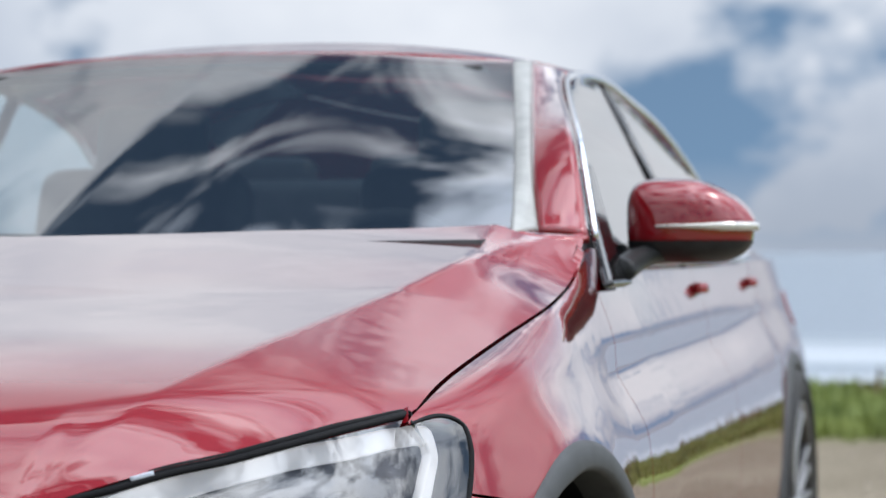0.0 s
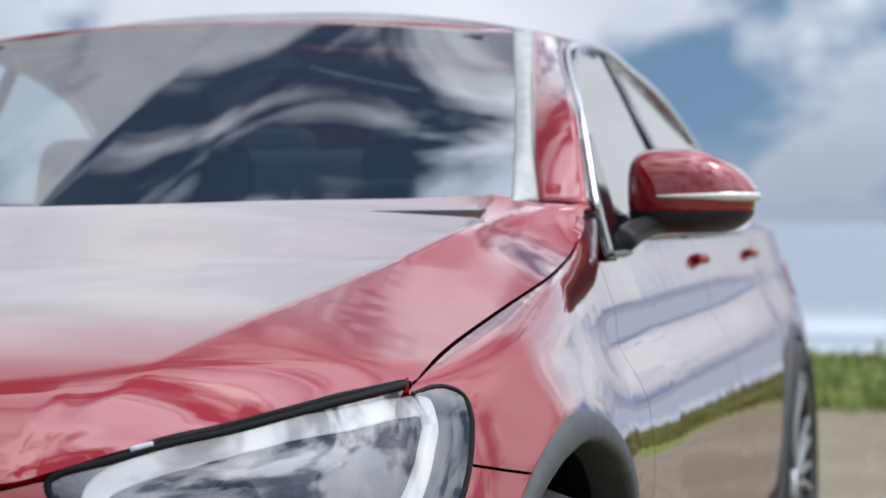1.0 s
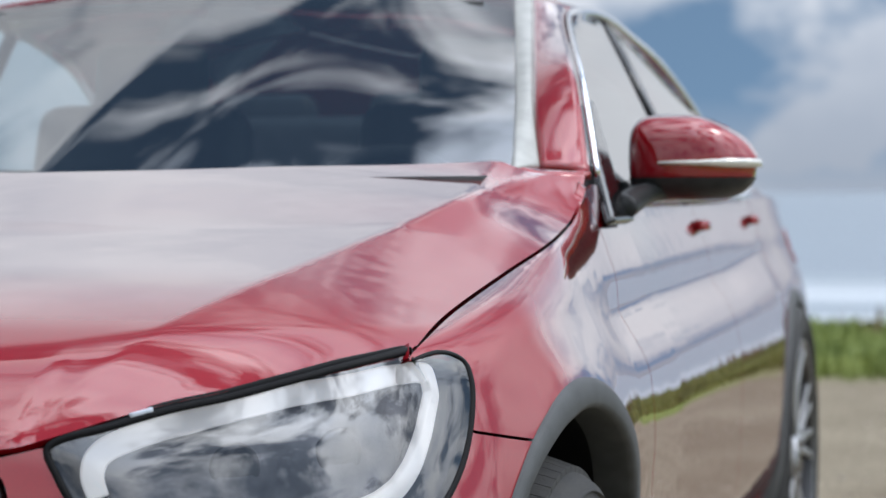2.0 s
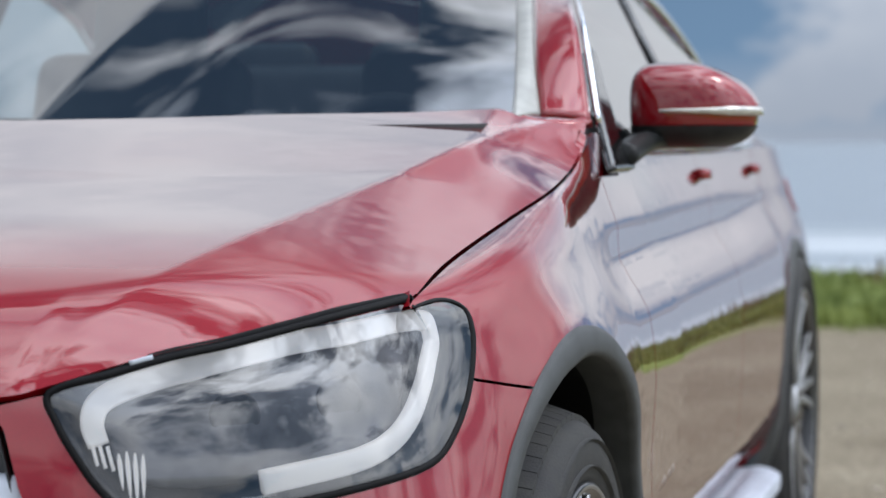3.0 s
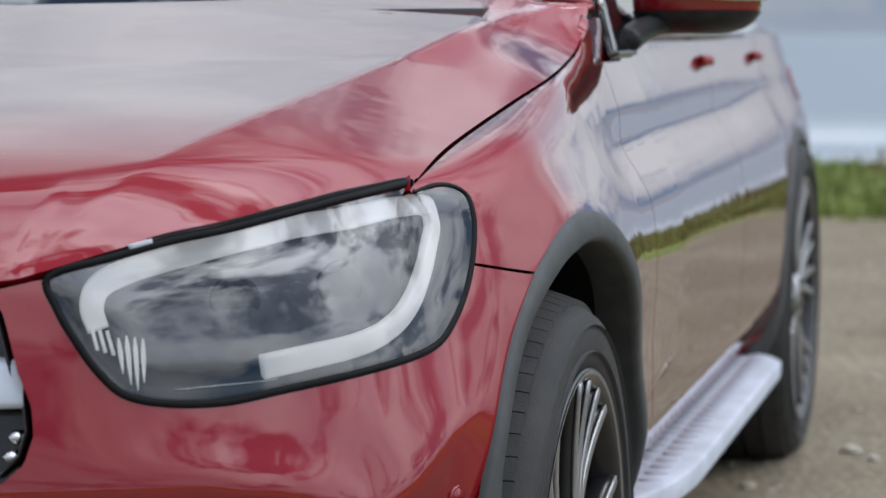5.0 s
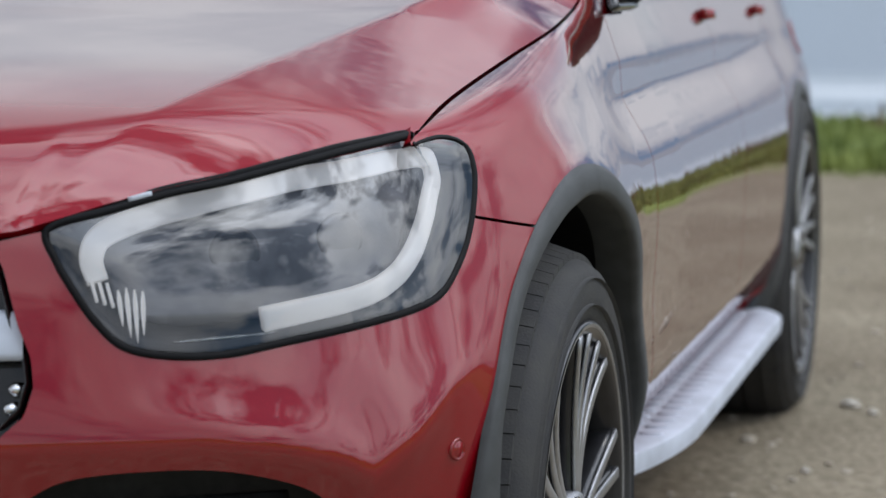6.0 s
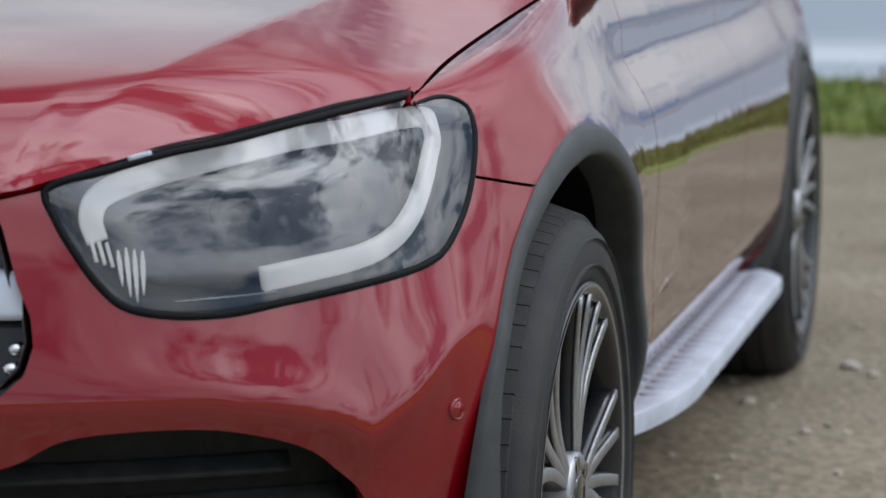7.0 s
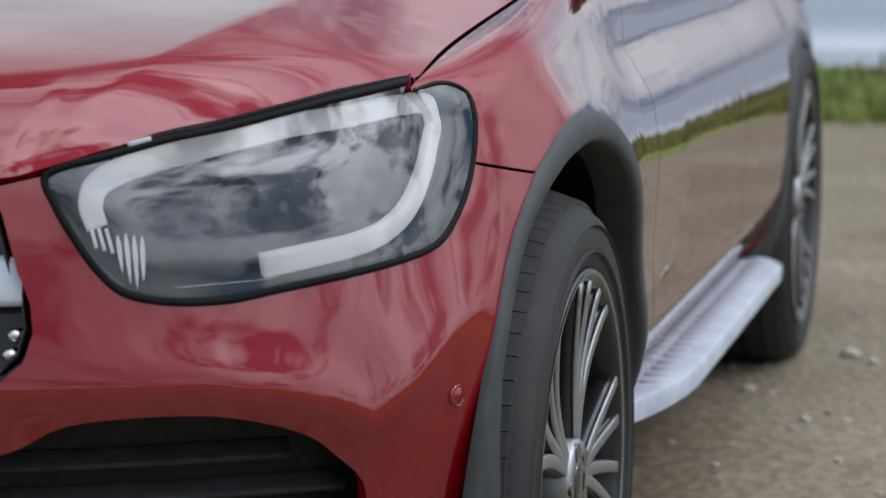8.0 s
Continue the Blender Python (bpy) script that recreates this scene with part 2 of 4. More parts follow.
def shell(verts, nu, nv, thick=0.0, flip=False, wrap=False):
    """Faces of a nu x nv grid; with thick, a closed shell pushed inwards along the normals."""
    v = np.array(verts, float).reshape(nu, nv, 3)
    faces = []
    for i in range(nu if wrap else nu - 1):
        j2 = (i + 1) % nu
        for j in range(nv - 1):
            f = (i * nv + j, j2 * nv + j, j2 * nv + j + 1, i * nv + j + 1)
            faces.append(f[::-1] if flip else f)
    flat = v.reshape(-1, 3)
    if not thick:
        return flat, faces
    du, dv = np.gradient(v, axis=0), np.gradient(v, axis=1)
    nrm = np.cross(du, dv)
    nrm /= np.linalg.norm(nrm, axis=2, keepdims=True) + 1e-12
    if flip:
        nrm = -nrm
    inner = (v - nrm * thick).reshape(-1, 3)
    n0 = len(flat)
    allf = list(faces) + [tuple(i + n0 for i in f[::-1]) for f in faces]
    rim = [i * nv for i in range(nu)] + [(nu - 1) * nv + j for j in range(1, nv)] + [i * nv + nv - 1 for i in range(nu - 2, -1, -1)] + [j for j in range(nv - 2, 0, -1)]
    for a, b in zip(rim, rim[1:] + rim[:1]):
        f = (a, a + n0, b + n0, b)
        allf.append(f if not flip else f[::-1])
    return np.vstack([flat, inner]), allf


def patch(name, f, nu, nv, material, parent, label="", thick=0.0, flip=False):
    """A grid surface f(u, v) for u, v in 0..1."""
    u, v = np.meshgrid(np.linspace(0, 1, nu), np.linspace(0, 1, nv), indexing="ij")
    return build(name, *shell(f(u, v), nu, nv, thick, flip), material, parent, label)


def sweep(path, sect_w, sect_h, up=None, closed=False, round_n=10, flat=False):
    """Verts and faces of a bar along path, with an oval (or rounded-box) section w x h; up: directions of h."""
    p = np.array(path, float)
    n = len(p)
    t = np.roll(p, -1, 0) - np.roll(p, 1, 0) if closed else np.gradient(p, axis=0)
    t /= np.linalg.norm(t, axis=1, keepdims=True) + 1e-12
    upv = np.tile([0, 0, 1.0], (n, 1)) if up is None else np.array(up, float).reshape(-1, 3) * np.ones((n, 1))
    side = np.cross(t, upv)
    side /= np.linalg.norm(side, axis=1, keepdims=True) + 1e-9
    upn = np.cross(side, t)
    a = np.linspace(0, 2 * np.pi, round_n, endpoint=False) + np.pi / round_n
    c, s = np.cos(a), np.sin(a)
    if flat:
        c, s = np.sign(c) * np.abs(c) ** 0.45, np.sign(s) * np.abs(s) ** 0.45
    w, h = np.broadcast_to(sect_w, (n,)), np.broadcast_to(sect_h, (n,))
    v = p[:, None] + side[:, None] * (c[None, :, None] * w[:, None, None] / 2) + upn[:, None] * (s[None, :, None] * h[:, None, None] / 2)
    faces = []
    for i in range(n if closed else n - 1):
        for j in range(round_n):
            j2, i2 = (j + 1) % round_n, (i + 1) % n
            faces.append((i * round_n + j, i * round_n + j2, i2 * round_n + j2, i2 * round_n + j))
    if not closed:
        faces += [tuple(range(round_n))[::-1], tuple((n - 1) * round_n + j for j in range(round_n))]
    return v.reshape(-1, 3), faces


def lathe(profile, n=72, axis_x=True):
    """A ring from (radius, offset) pairs, turned about the x axis."""
    pr = np.array(profile, float)
    a = np.linspace(0, 2 * np.pi, n, endpoint=False)
    v = np.stack([np.broadcast_to(pr[None, :, 1], (n, len(pr))), pr[None, :, 0] * np.cos(a)[:, None], pr[None, :, 0] * np.sin(a)[:, None]], -1)
    return shell(v, n, len(pr), wrap=True)


def rbox(sx, sy, sz, r=0.02, seg=3, at=(0, 0, 0), m=None):
    """A rounded box as a bmesh."""
    bm = bmesh.new()
    bmesh.ops.create_cube(bm, size=1)
    bmesh.ops.scale(bm, vec=(sx, sy, sz), verts=bm.verts)
    bmesh.ops.bevel(bm, geom=bm.edges[:], offset=min(r, 0.49 * min(sx, sy, sz)), segments=seg, profile=0.6, affect="EDGES")
    if m is not None:
        bmesh.ops.transform(bm, matrix=m, verts=bm.verts)
    bmesh.ops.translate(bm, vec=at, verts=bm.verts)
    return bm


def mirror_x(verts, faces):
    v = np.array(verts, float).copy()
    v[:, 0] *= -1
    return v, [tuple(f[::-1]) for f in faces]


def both_sides(verts, faces):
    v = np.array(verts, float)
    v2, f2 = mirror_x(v, faces)
    # the halves share the points on the car's middle
    link = np.where(np.abs(v[:, 0]) < 1e-4, np.arange(len(v)), np.arange(len(v)) + len(v))
    return np.vstack([v, v2]), list(faces) + [tuple(int(link[i]) for i in f) for f in f2]


def sided(verts, faces, side):
    return (verts, faces) if side > 0 else mirror_x(verts, faces)


# ---- car body surface ----
# x: out to the car's left flank, y: back from its nose, z: up
PLAN = [(0, 0), (.3, .02), (.5, .085), (.66, .17), (.79, .268), (.865, .36), (.905, .46), (.925, .58), (.935, .75), (.936, .9), (.933, 1.3), (.93, 2.5), (.925, 3.3), (.915, 3.9), (.88, 4.3), (.78, 4.52), (.5, 4.63), (0, 4.66)]
_pl = spline(PLAN, 3000)
_arc = np.r_[0, np.cumsum(np.hypot(*np.diff(_pl, axis=0).T))]
S_END = float(_arc[-1])
HEIGHTS = [.15, .3, .45, .6, .72, .80, .86, .93, .98, 1.035, 1.10, 1.16]
SIDE_IN = [.09, .035, .005, .008, 0, .006, .02, .05, .067, .085, .105, .13]
FRONT_IN = [.06, .02, 0, .004, .035, .062, .088, .12, .15, .2, .3, .4]
FOLD = [(0, .58), (.45, .59), (.529, .593), (.675, .593), (.769, .58), (.835, .562), (.873, .54), (.938, .575), (1.0, .625), (1.13, .675), (1.2, .72), (1.3, .78)]
HOOD_EDGE_X = [(.05, .78), (.3, .80), (.47, .803), (.65, .80), (.9, .814), (1.08, .83), (1.2, .831), (1.3, .83), (1.4, .825), (1.5, .81)]
HOOD_EDGE_Z = [(.05, .79), (.1, .806), (.22, .848), (.397, .893), (.47, .91), (.65, .943), (.9, .985), (1.08, 1.016), (1.2, 1.036), (1.3, 1.06), (1.4, 1.105), (1.5, 1.165)]
CREASE_X = [(-.05, .10), (.04, .20), (.08, .32), (.13, .431), (.16, .457), (.22, .491), (.35, .54), (.53, .58), (.74, .623), (1.06, .693), (1.25, .731), (1.5, .79)]
CREASE_Z = [(-.05, .83), (.04, .858), (.08, .872), (.13, .889), (.16, .895), (.22, .911), (.35, .945), (.53, .985), (.74, 1.022), (1.06, 1.076), (1.25, 1.101), (1.5, 1.15)]
_side = spline(list(zip(HEIGHTS, SIDE_IN)), 400)
_front = spline(list(zip(HEIGHTS, FRONT_IN)), 400)
FLANK_SHARE = [(-.2, 0), (.2, 0), (.35, .01), (.45, .13), (.55, .415), (.65, .60), (.75, .745), (.85, .86), (.95, .94), (1.08, 1), (1.3, 1), (5, 1)]
AXLE_F, AXLE_R = 0.84, 3.713
ARCH_F, ARCH_R = 0.87, 3.72     # centres of the wheel openings


def plan_at(s):
    return np.interp(s, _arc, _pl[:, 0]), np.interp(s, _arc, _pl[:, 1])


def s_at(y):
    """Way along the outline at a given y (left flank)."""
    return np.interp(y, _pl[:, 1], _arc)


def skin(s, z, deep=0.0, folded=1.0):
    """The body's outer surface; deep: metres below it."""
    s, z = np.broadcast_arrays(np.asarray(s, float), np.asarray(z, float))
    x, y = plan_at(s)
    (x1, y1), (x0, y0) = plan_at(s + 2e-3), plan_at(s - 2e-3)
    ln = np.hypot(x1 - x0, y1 - y0) + 1e-9
    nx, ny = (y1 - y0) / ln, -(x1 - x0) / ln
    w = smooth_at(y, FLANK_SHARE)
    zz = np.minimum(z, 1.16)

    def inward(zq):
        d = w * np.interp(zq, _side[:, 0], _side[:, 1]) + (1 - w) * np.interp(zq, _front[:, 0], _front[:, 1])
        fold = np.interp(s, [a for a, _ in FOLD], [b for _, b in FOLD])
        near = np.clip((1.12 - s) / .20, 0, 1)
        near = folded * near * near * (3 - 2 * near)
        d = d + near * .055 * np.tanh(np.clip(fold - zq, 0, 1) * .36 / .055)
        # full cheek under the lamp
        d = d - .011 * folded * np.exp(-((s - .76) / .19) ** 2 - ((zq - fold - .004) / .042) ** 2)
        # swelling over the front arch
        ra = np.hypot(y - .87, zq - .37)
        d = d - .009 * np.exp(-((ra - .46) / .055) ** 2) * np.clip((zq - .55) / .2, 0, 1) * np.clip((y - .55) / .15, 0, 1) * (y < 1.6)
        # the doors tuck in towards the sill
        tuck = np.clip((y - 1.28) / .12, 0, 1) * np.clip((3.32 - y) / .12, 0, 1)
        d = d + tuck * 2.6 * np.clip(.50 - zq, 0, .3) ** 2
        # scallop under the door handles
        zc = .930 + .022 * np.clip((y - 1.2) / 2.1, 0, 1) + .012 * np.clip((y - 1.2) / .5, 0, 1)
        run = np.clip((y - 1.08) / .34, 0, 1)
        run = run * run * (3 - 2 * run)
        half = .003 + .025 * np.sqrt(np.clip((y - 1.12) / .16, 0, 1)) * np.clip((3.55 - y) / .9, 0, 1)
        # the doors stand fuller above the fold
        full = np.clip((y - 1.3) / .35, 0, 1) * np.clip((3.45 - y) / .2, 0, 1) * np.clip((zq - .50) / .24, 0, 1) * np.clip((1.06 - zq) / .12, 0, 1)
        d = d - .009 * full
        # soft swell along the middle of the doors
        d = d - .010 * np.clip((y - 1.3) / .3, 0, 1) * np.clip((3.45 - y) / .2, 0, 1) * np.exp(-((zq - .60) / .09) ** 2)
        over = np.clip((zc + half - zq) / (2 * half), 0, 1)
        back = np.clip((zc - half - zq) / .10, 0, 1)
        over, back = over ** 1.15, back * back * (3 - 2 * back)
        return d + run * .62 * half * (over - back)

    d = inward(zz) + deep
    p = np.stack([x - nx * d, y - ny * d, z], -1)
    # the fender rolls over to the hood's edge
    ze, xe = smooth_at(y, HOOD_EDGE_Z), smooth_at(y, HOOD_EDGE_X)
    vs = ze - .06
    t = np.clip((z - vs) / .09, 0, 1)[..., None]
    roll = (y > .44) & (y < 1.5) & (z > vs)
    d0 = inward(vs) + deep
    p0 = np.stack([x - nx * d0, y - ny * d0, vs], -1)
    p2 = np.stack([xe, y, ze], -1)
    p1 = np.stack([p0[..., 0] - .026, y, ze - .004], -1)
    bez = (1 - t) ** 2 * p0 + 2 * t * (1 - t) * p1 + t * t * p2
    return np.where(roll[..., None], bez, p)


def edge_distance(p, poly):
    """Signed distance (inside positive) of points to a closed polygon, and the nearest points on it."""
    a, b = poly, np.roll(poly, -1, 0)
    e = b - a
    best, near = np.full(len(p), 1e9), np.zeros_like(p)
    inside = np.zeros(len(p), bool)
    for i in range(len(a)):
        k = np.clip(((p - a[i]) @ e[i]) / (e[i] @ e[i] + 1e-12), 0, 1)
        q = a[i] + k[:, None] * e[i]
        d = np.hypot(*(p - q).T)
        m = d < best
        best[m], near[m] = d[m], q[m]
        c = (a[i, 1] > p[:, 1]) != (b[i, 1] > p[:, 1])
        with np.errstate(divide="ignore", invalid="ignore"):
            xc = a[i, 0] + (p[:, 1] - a[i, 1]) * e[i, 0] / (e[i, 1] if e[i, 1] else 1e-12)
        inside ^= c & (p[:, 0] < xc)
    return np.where(inside, best, -best), near


def cut_sheet(surface, outline, holes=(), cell=.01, lip=.014):
    """A sheet of surface(s, z) inside an outline, with holes; edges are turned in by lip."""
    outline = np.array(outline, float)
    lo, hi = outline.min(0) - cell, outline.max(0) + cell
    nu, nv = int((hi[0] - lo[0]) / cell) + 2, int((hi[1] - lo[1]) / cell) + 2
    g = np.stack(np.meshgrid(lo[0] + cell * np.arange(nu), lo[1] + cell * np.arange(nv), indexing="ij"), -1).reshape(-1, 2)
    keep = np.ones(len(g), bool)
    idx = np.arange(nu * nv).reshape(nu, nv)
    quads = np.stack([idx[:-1, :-1], idx[1:, :-1], idx[1:, 1:], idx[:-1, 1:]], -1).reshape(-1, 4)
    for sign, poly in [(1, outline)] + [(-1, np.array(h, float)) for h in holes]:
        d, q = edge_distance(g, poly)
        d = sign * d
        snap = np.abs(d) < .35 * cell
        inner = (d > 0) & ~snap
        # corners just outside are drawn onto the edge, so that the edge runs clean
        mixed = quads[inner[quads].any(1) & keep[quads].all(1)]
        reach = np.zeros(len(g), bool)
        reach[mixed] = True
        snap |= reach & (d <= 0) & (d > -1.5 * cell)
        g[snap] = q[snap]
        keep &= inner | snap
        quads = quads[keep[quads].all(1) & inner[quads].any(1)]
    used = np.unique(quads)
    remap = np.full(len(g), -1)
    remap[used] = np.arange(len(used))
    quads = remap[quads]
    g = g[used]
    top = surface(g[:, 0], g[:, 1])
    faces = [tuple(q) for q in quads]
    # turned-in edge, but not along the car's middle
    on_axis = (np.abs(top[:, 0]) < 1e-4)
    edges = {}
    for q in faces:
        for a, b in zip(q, q[1:] + q[:1]):
            edges[(a, b)] = 1
    rim = [(a, b) for a, b in edges if (b, a) not in edges and not (on_axis[a] and on_axis[b])]
    if lip and rim:
        ids = sorted({i for e in rim for i in e})
        under = {i: len(top) + k for k, i in enumerate(ids)}
        e1, e2 = surface(g[ids, 0] + 2e-3, g[ids, 1]) - top[ids], surface(g[ids, 0], g[ids, 1] + 2e-3) - top[ids]
        nrm = np.cross(e1, e2)
        nrm /= np.linalg.norm(nrm, axis=1, keepdims=True) + 1e-12
        top = np.vstack([top, top[ids] - nrm * lip])
        faces += [(b, a, under[a], under[b]) for a, b in rim]
    return top, faces


def flat_shade_rim(ob):
    """Keeps edges sharper than 40 degrees crisp."""
    me = ob.data
    bm = bmesh.new()
    bm.from_mesh(me)
    for e in bm.edges:
        if len(e.link_faces) == 2 and e.calc_face_angle(0) > radians(40):
            e.smooth = False
    bm.to_mesh(me)
    bm.free()
    return ob


def lines(pts, step=.006):
    """A closed polygon through corner points, refined."""
    p = np.array(pts, float)
    out = []
    for a, b in zip(p, np.roll(p, -1, 0)):
        n = max(1, int(np.hypot(*(b - a)) / step / 4))
        out += [a + (b - a) * k / n for k in range(n)]
    return np.array(out)


def arch_curve(cy, r, z_from, z_to, n=40):
    """Points (s, z) along a wheel opening from its front foot over the top to its rear foot."""
    a0, a1 = math.asin((z_from - .37) / r), math.asin((z_to - .37) / r)
    return [(float(s_at(cy - r * math.cos(a))), .37 + r * math.sin(a)) for a in np.linspace(a0, math.pi - a1, n)]


def shrink(poly, by):
    """A polygon moved inwards."""
    p = np.array(poly, float)
    t = np.roll(p, -1, 0) - np.roll(p, 1, 0)
    n = np.stack([-t[:, 1], t[:, 0]], -1) / (np.linalg.norm(t, axis=1, keepdims=True) + 1e-12)
    area = .5 * np.sum(p[:, 0] * np.roll(p[:, 1], -1) - np.roll(p[:, 0], -1) * p[:, 1])
    return p + n * (by if area > 0 else -by)


LAMP = spline([(.515, .822), (.593, .842), (.661, .857), (.731, .868), (.807, .882), (.897, .896), (1.022, .908), (1.10, .912), (1.142, .908), (1.168, .890), (1.158, .865), (1.126, .820), (1.092, .783), (1.054, .753), (1.014, .730), (.968, .718), (.889, .707), (.779, .693), (.713, .684), (.649, .685), (.599, .696), (.569, .722), (.545, .755), (.525, .788)], 150, closed=True)
GRILLE = [(-.01, .79), (.2, .795), (.40, .805), (.452, .80), (.467, .785), (.483, .723), (.497, .688), (.4995, .658), (.489, .628), (.465, .608), (.42, .598), (.2, .592), (-.01, .59)]
INTAKE = [(-.01, .30)] + [tuple(p) for p in spline([(-.01, .50), (.30, .505), (.463, .525), (.523, .553), (.583, .562), (.675, .562), (.737, .552), (.801, .530), (.841, .500), (.869, .475), (.884, .450), (.89, .40), (.87, .33), (.8, .30)], 90)]

car = thing("car", "glossy red suv with grey arches and silver running boards on gravel", "car")


def panel(name, outline, side, holes=(), label="", cell=.01, material=None, deep=0.0, lip=.014):
    v, f = cut_sheet(lambda s, z: skin(s, z, deep), outline, holes, cell, lip)
    return flat_shade_rim(build(name, *sided(v, f, side), material or PAINT, car, label))


G = .0020   # half a shut line
# front bumper, both halves in one skin
bump_out = lines([(0, .25), (.8, .25), (1.0, .27)] + [(s, z) for s, z in arch_curve(ARCH_F, .462, .33, .782, 26) if s < 1.285] + [(1.285, .783 - G), (1.198, .797 - G), (1.122, .810 - G), (1.05, .82), (.56, .80), (.512, .822 - G), (.463, .812 - G), (.40, .806), (.2, .797), (0, .79)])
v, f = cut_sheet(skin, bump_out, [LAMP, lines(GRILLE), lines(INTAKE)], .008, .016)
front_bumper = flat_shade_rim(build("front_bumper", *both_sides(v, f), PAINT, car, "red painted front bumper with folded cheeks"))

for side in (1, -1):
    sY = lambda y: float(s_at(y))
    top_z = lambda y: float(smooth_at(y, HOOD_EDGE_Z)) + .028
    fender_out = lines(
        [(1.05, .825), (1.122, .810 + G), (1.198, .797 + G), (1.285, .783 + G)]
        + [(s, z) for s, z in arch_curve(ARCH_F, .462, .785, .36, 40)]
        + [(sY(1.36), .33), (sY(1.4022), .33), (sY(1.4022), 1.0), (sY(1.4022), top_z(1.40))]
        + [(sY(y), top_z(y)) for y in (1.3, 1.2, 1.08, .9, .75, .65, .56, .50, .46)]
        + [(1.04, .905), (1.04, .86)])
    panel("fender", fender_out, side, [LAMP], cell=.008)
    belt = 1.078
    front_door = panel("front_door", lines([(sY(1.405), .345), (sY(2.4430), .345), (sY(2.4430), belt), (sY(1.405), belt + .03)]), side, label="red front door reflecting the ground", cell=.008)
    rear_arch = arch_curve(ARCH_R, .462, .36, .36, 60)
    rear_door = panel("rear_door", lines([(sY(2.446), .345), (sY(3.20), .345)] + [p for p in rear_arch if p[0] < sY(3.40)] + [(sY(3.405), belt), (sY(2.446), belt)]), side, cell=.008)
    panel("rear_quarter", lines([(sY(3.41), .75)] + [p for p in rear_arch if p[0] > sY(3.415)] + [(sY(4.17), .30), (sY(4.40), .30), (sY(4.40), 1.02), (sY(4.2), belt), (sY(3.41), belt)]), side, cell=.016)
    # grey arch cladding with a rolled lip
    for cy, foot_f, foot_r in ((ARCH_F, .28, .30), (ARCH_R, .30, .28)):
        a = np.linspace(math.asin((foot_f - .37) / .475), math.pi - math.asin((foot_r - .37) / .475), 70)
        rings = []
        thin = np.interp(a, [-.2, .06, .28, .45, .9, 1.4, 3.2], [.385, .395, .428, .450, .452, .434, .432])
        for k, deep in ((0, .055), (0, .004), (.05, -.004), (.2, -.008), (.8, -.007), (.97, -.003), (1, .006)):
            r = thin + (.477 - thin) * k
            rings.append(skin(s_at(cy - r * np.cos(a)), .37 + r * np.sin(a), deep, 0.0))
        v, f = shell(np.stack(rings, 1), len(a), len(rings), flip=True)
        build("arch_cladding", *sided(v, f, side), PLASTIC, car, "matt grey plastic wheel arch")
        # dark wheel well
        a = np.linspace(-.35, math.pi + .35, 40)
        xs = np.linspace(.90, .52, 6)
        yy, zz = cy - .436 * np.cos(a), .37 + .436 * np.sin(a)
        v = np.stack([np.broadcast_to(xs[None], (40, 6)), np.broadcast_to(yy[:, None], (40, 6)), np.broadcast_to(zz[:, None], (40, 6))], -1)
        v[:, 0, 0] = np.minimum(v[:, 0, 0], skin(s_at(yy), zz)[:, 0] - .02)
        rim = v[:, -1].copy()
        v = np.concatenate([v, np.stack([np.full(40, .50), np.full(40, cy), np.full(40, .40)], -1)[:, None]], 1)
        v, f = shell(v, 40, 7)
        build("wheel_well", *sided(v, f, side), DULL_BLACK, car)
    # sill and cladding strip along the bottom of the doors
    ys = np.linspace(1.34, 3.27, 60)
    prof = [(.350, .012), (.33, .012), (.29, .02), (.25, .05), (.22, .10)]
    v = np.stack([skin(s_at(ys), z, d) for z, d in prof], 1)
    v, f = shell(v, 60, len(prof), flip=False)
    build("sill", *sided(v, f, side), PAINT, car)

# ---- hood ----
def hood_z(x, y):
    x = np.abs(x)
    xc, zc = smooth_at(y, CREASE_X), smooth_at(y, CREASE_Z)
    xe, ze = smooth_at(y, HOOD_EDGE_X), smooth_at(y, HOOD_EDGE_Z)
    dome = zc + .022 * (1 - (x / xc) ** 2) * np.clip(.2 + y, .2, 1.0)
    k = np.clip((x - xc) / np.maximum(xe - xc, .02), 0, 1.2)
    flank = zc + (ze - zc) * k + .006 * np.clip((y - .1) / .35, 0, 1) * np.clip(k * (1 - k) * 4, 0, 1) * np.clip((xe - xc) / .25, 0, 1)
    # rounded crease
    d = (x - xc) / .018
    return np.where(d < 0, dome, flank)


HOOD_FRONT = [(0, .034), (.2, .054), (.43, .125), (.468, .147), (.536, .195), (.587, .231), (.639, .270), (.690, .316), (.740, .371), (.770, .418), (.797, .475)]
HOOD_NOSE_Z = [(0, .797), (.2, .802), (.43, .819), (.468, .827), (.536, .849), (.587, .863), (.639, .874), (.690, .888), (.740, .900), (.770, .906), (.797, .911)]
COWL = [(0, 1.085), (.2, 1.13), (.37, 1.21), (.555, 1.27), (.716, 1.35), (.77, 1.40), (.82, 1.45)]


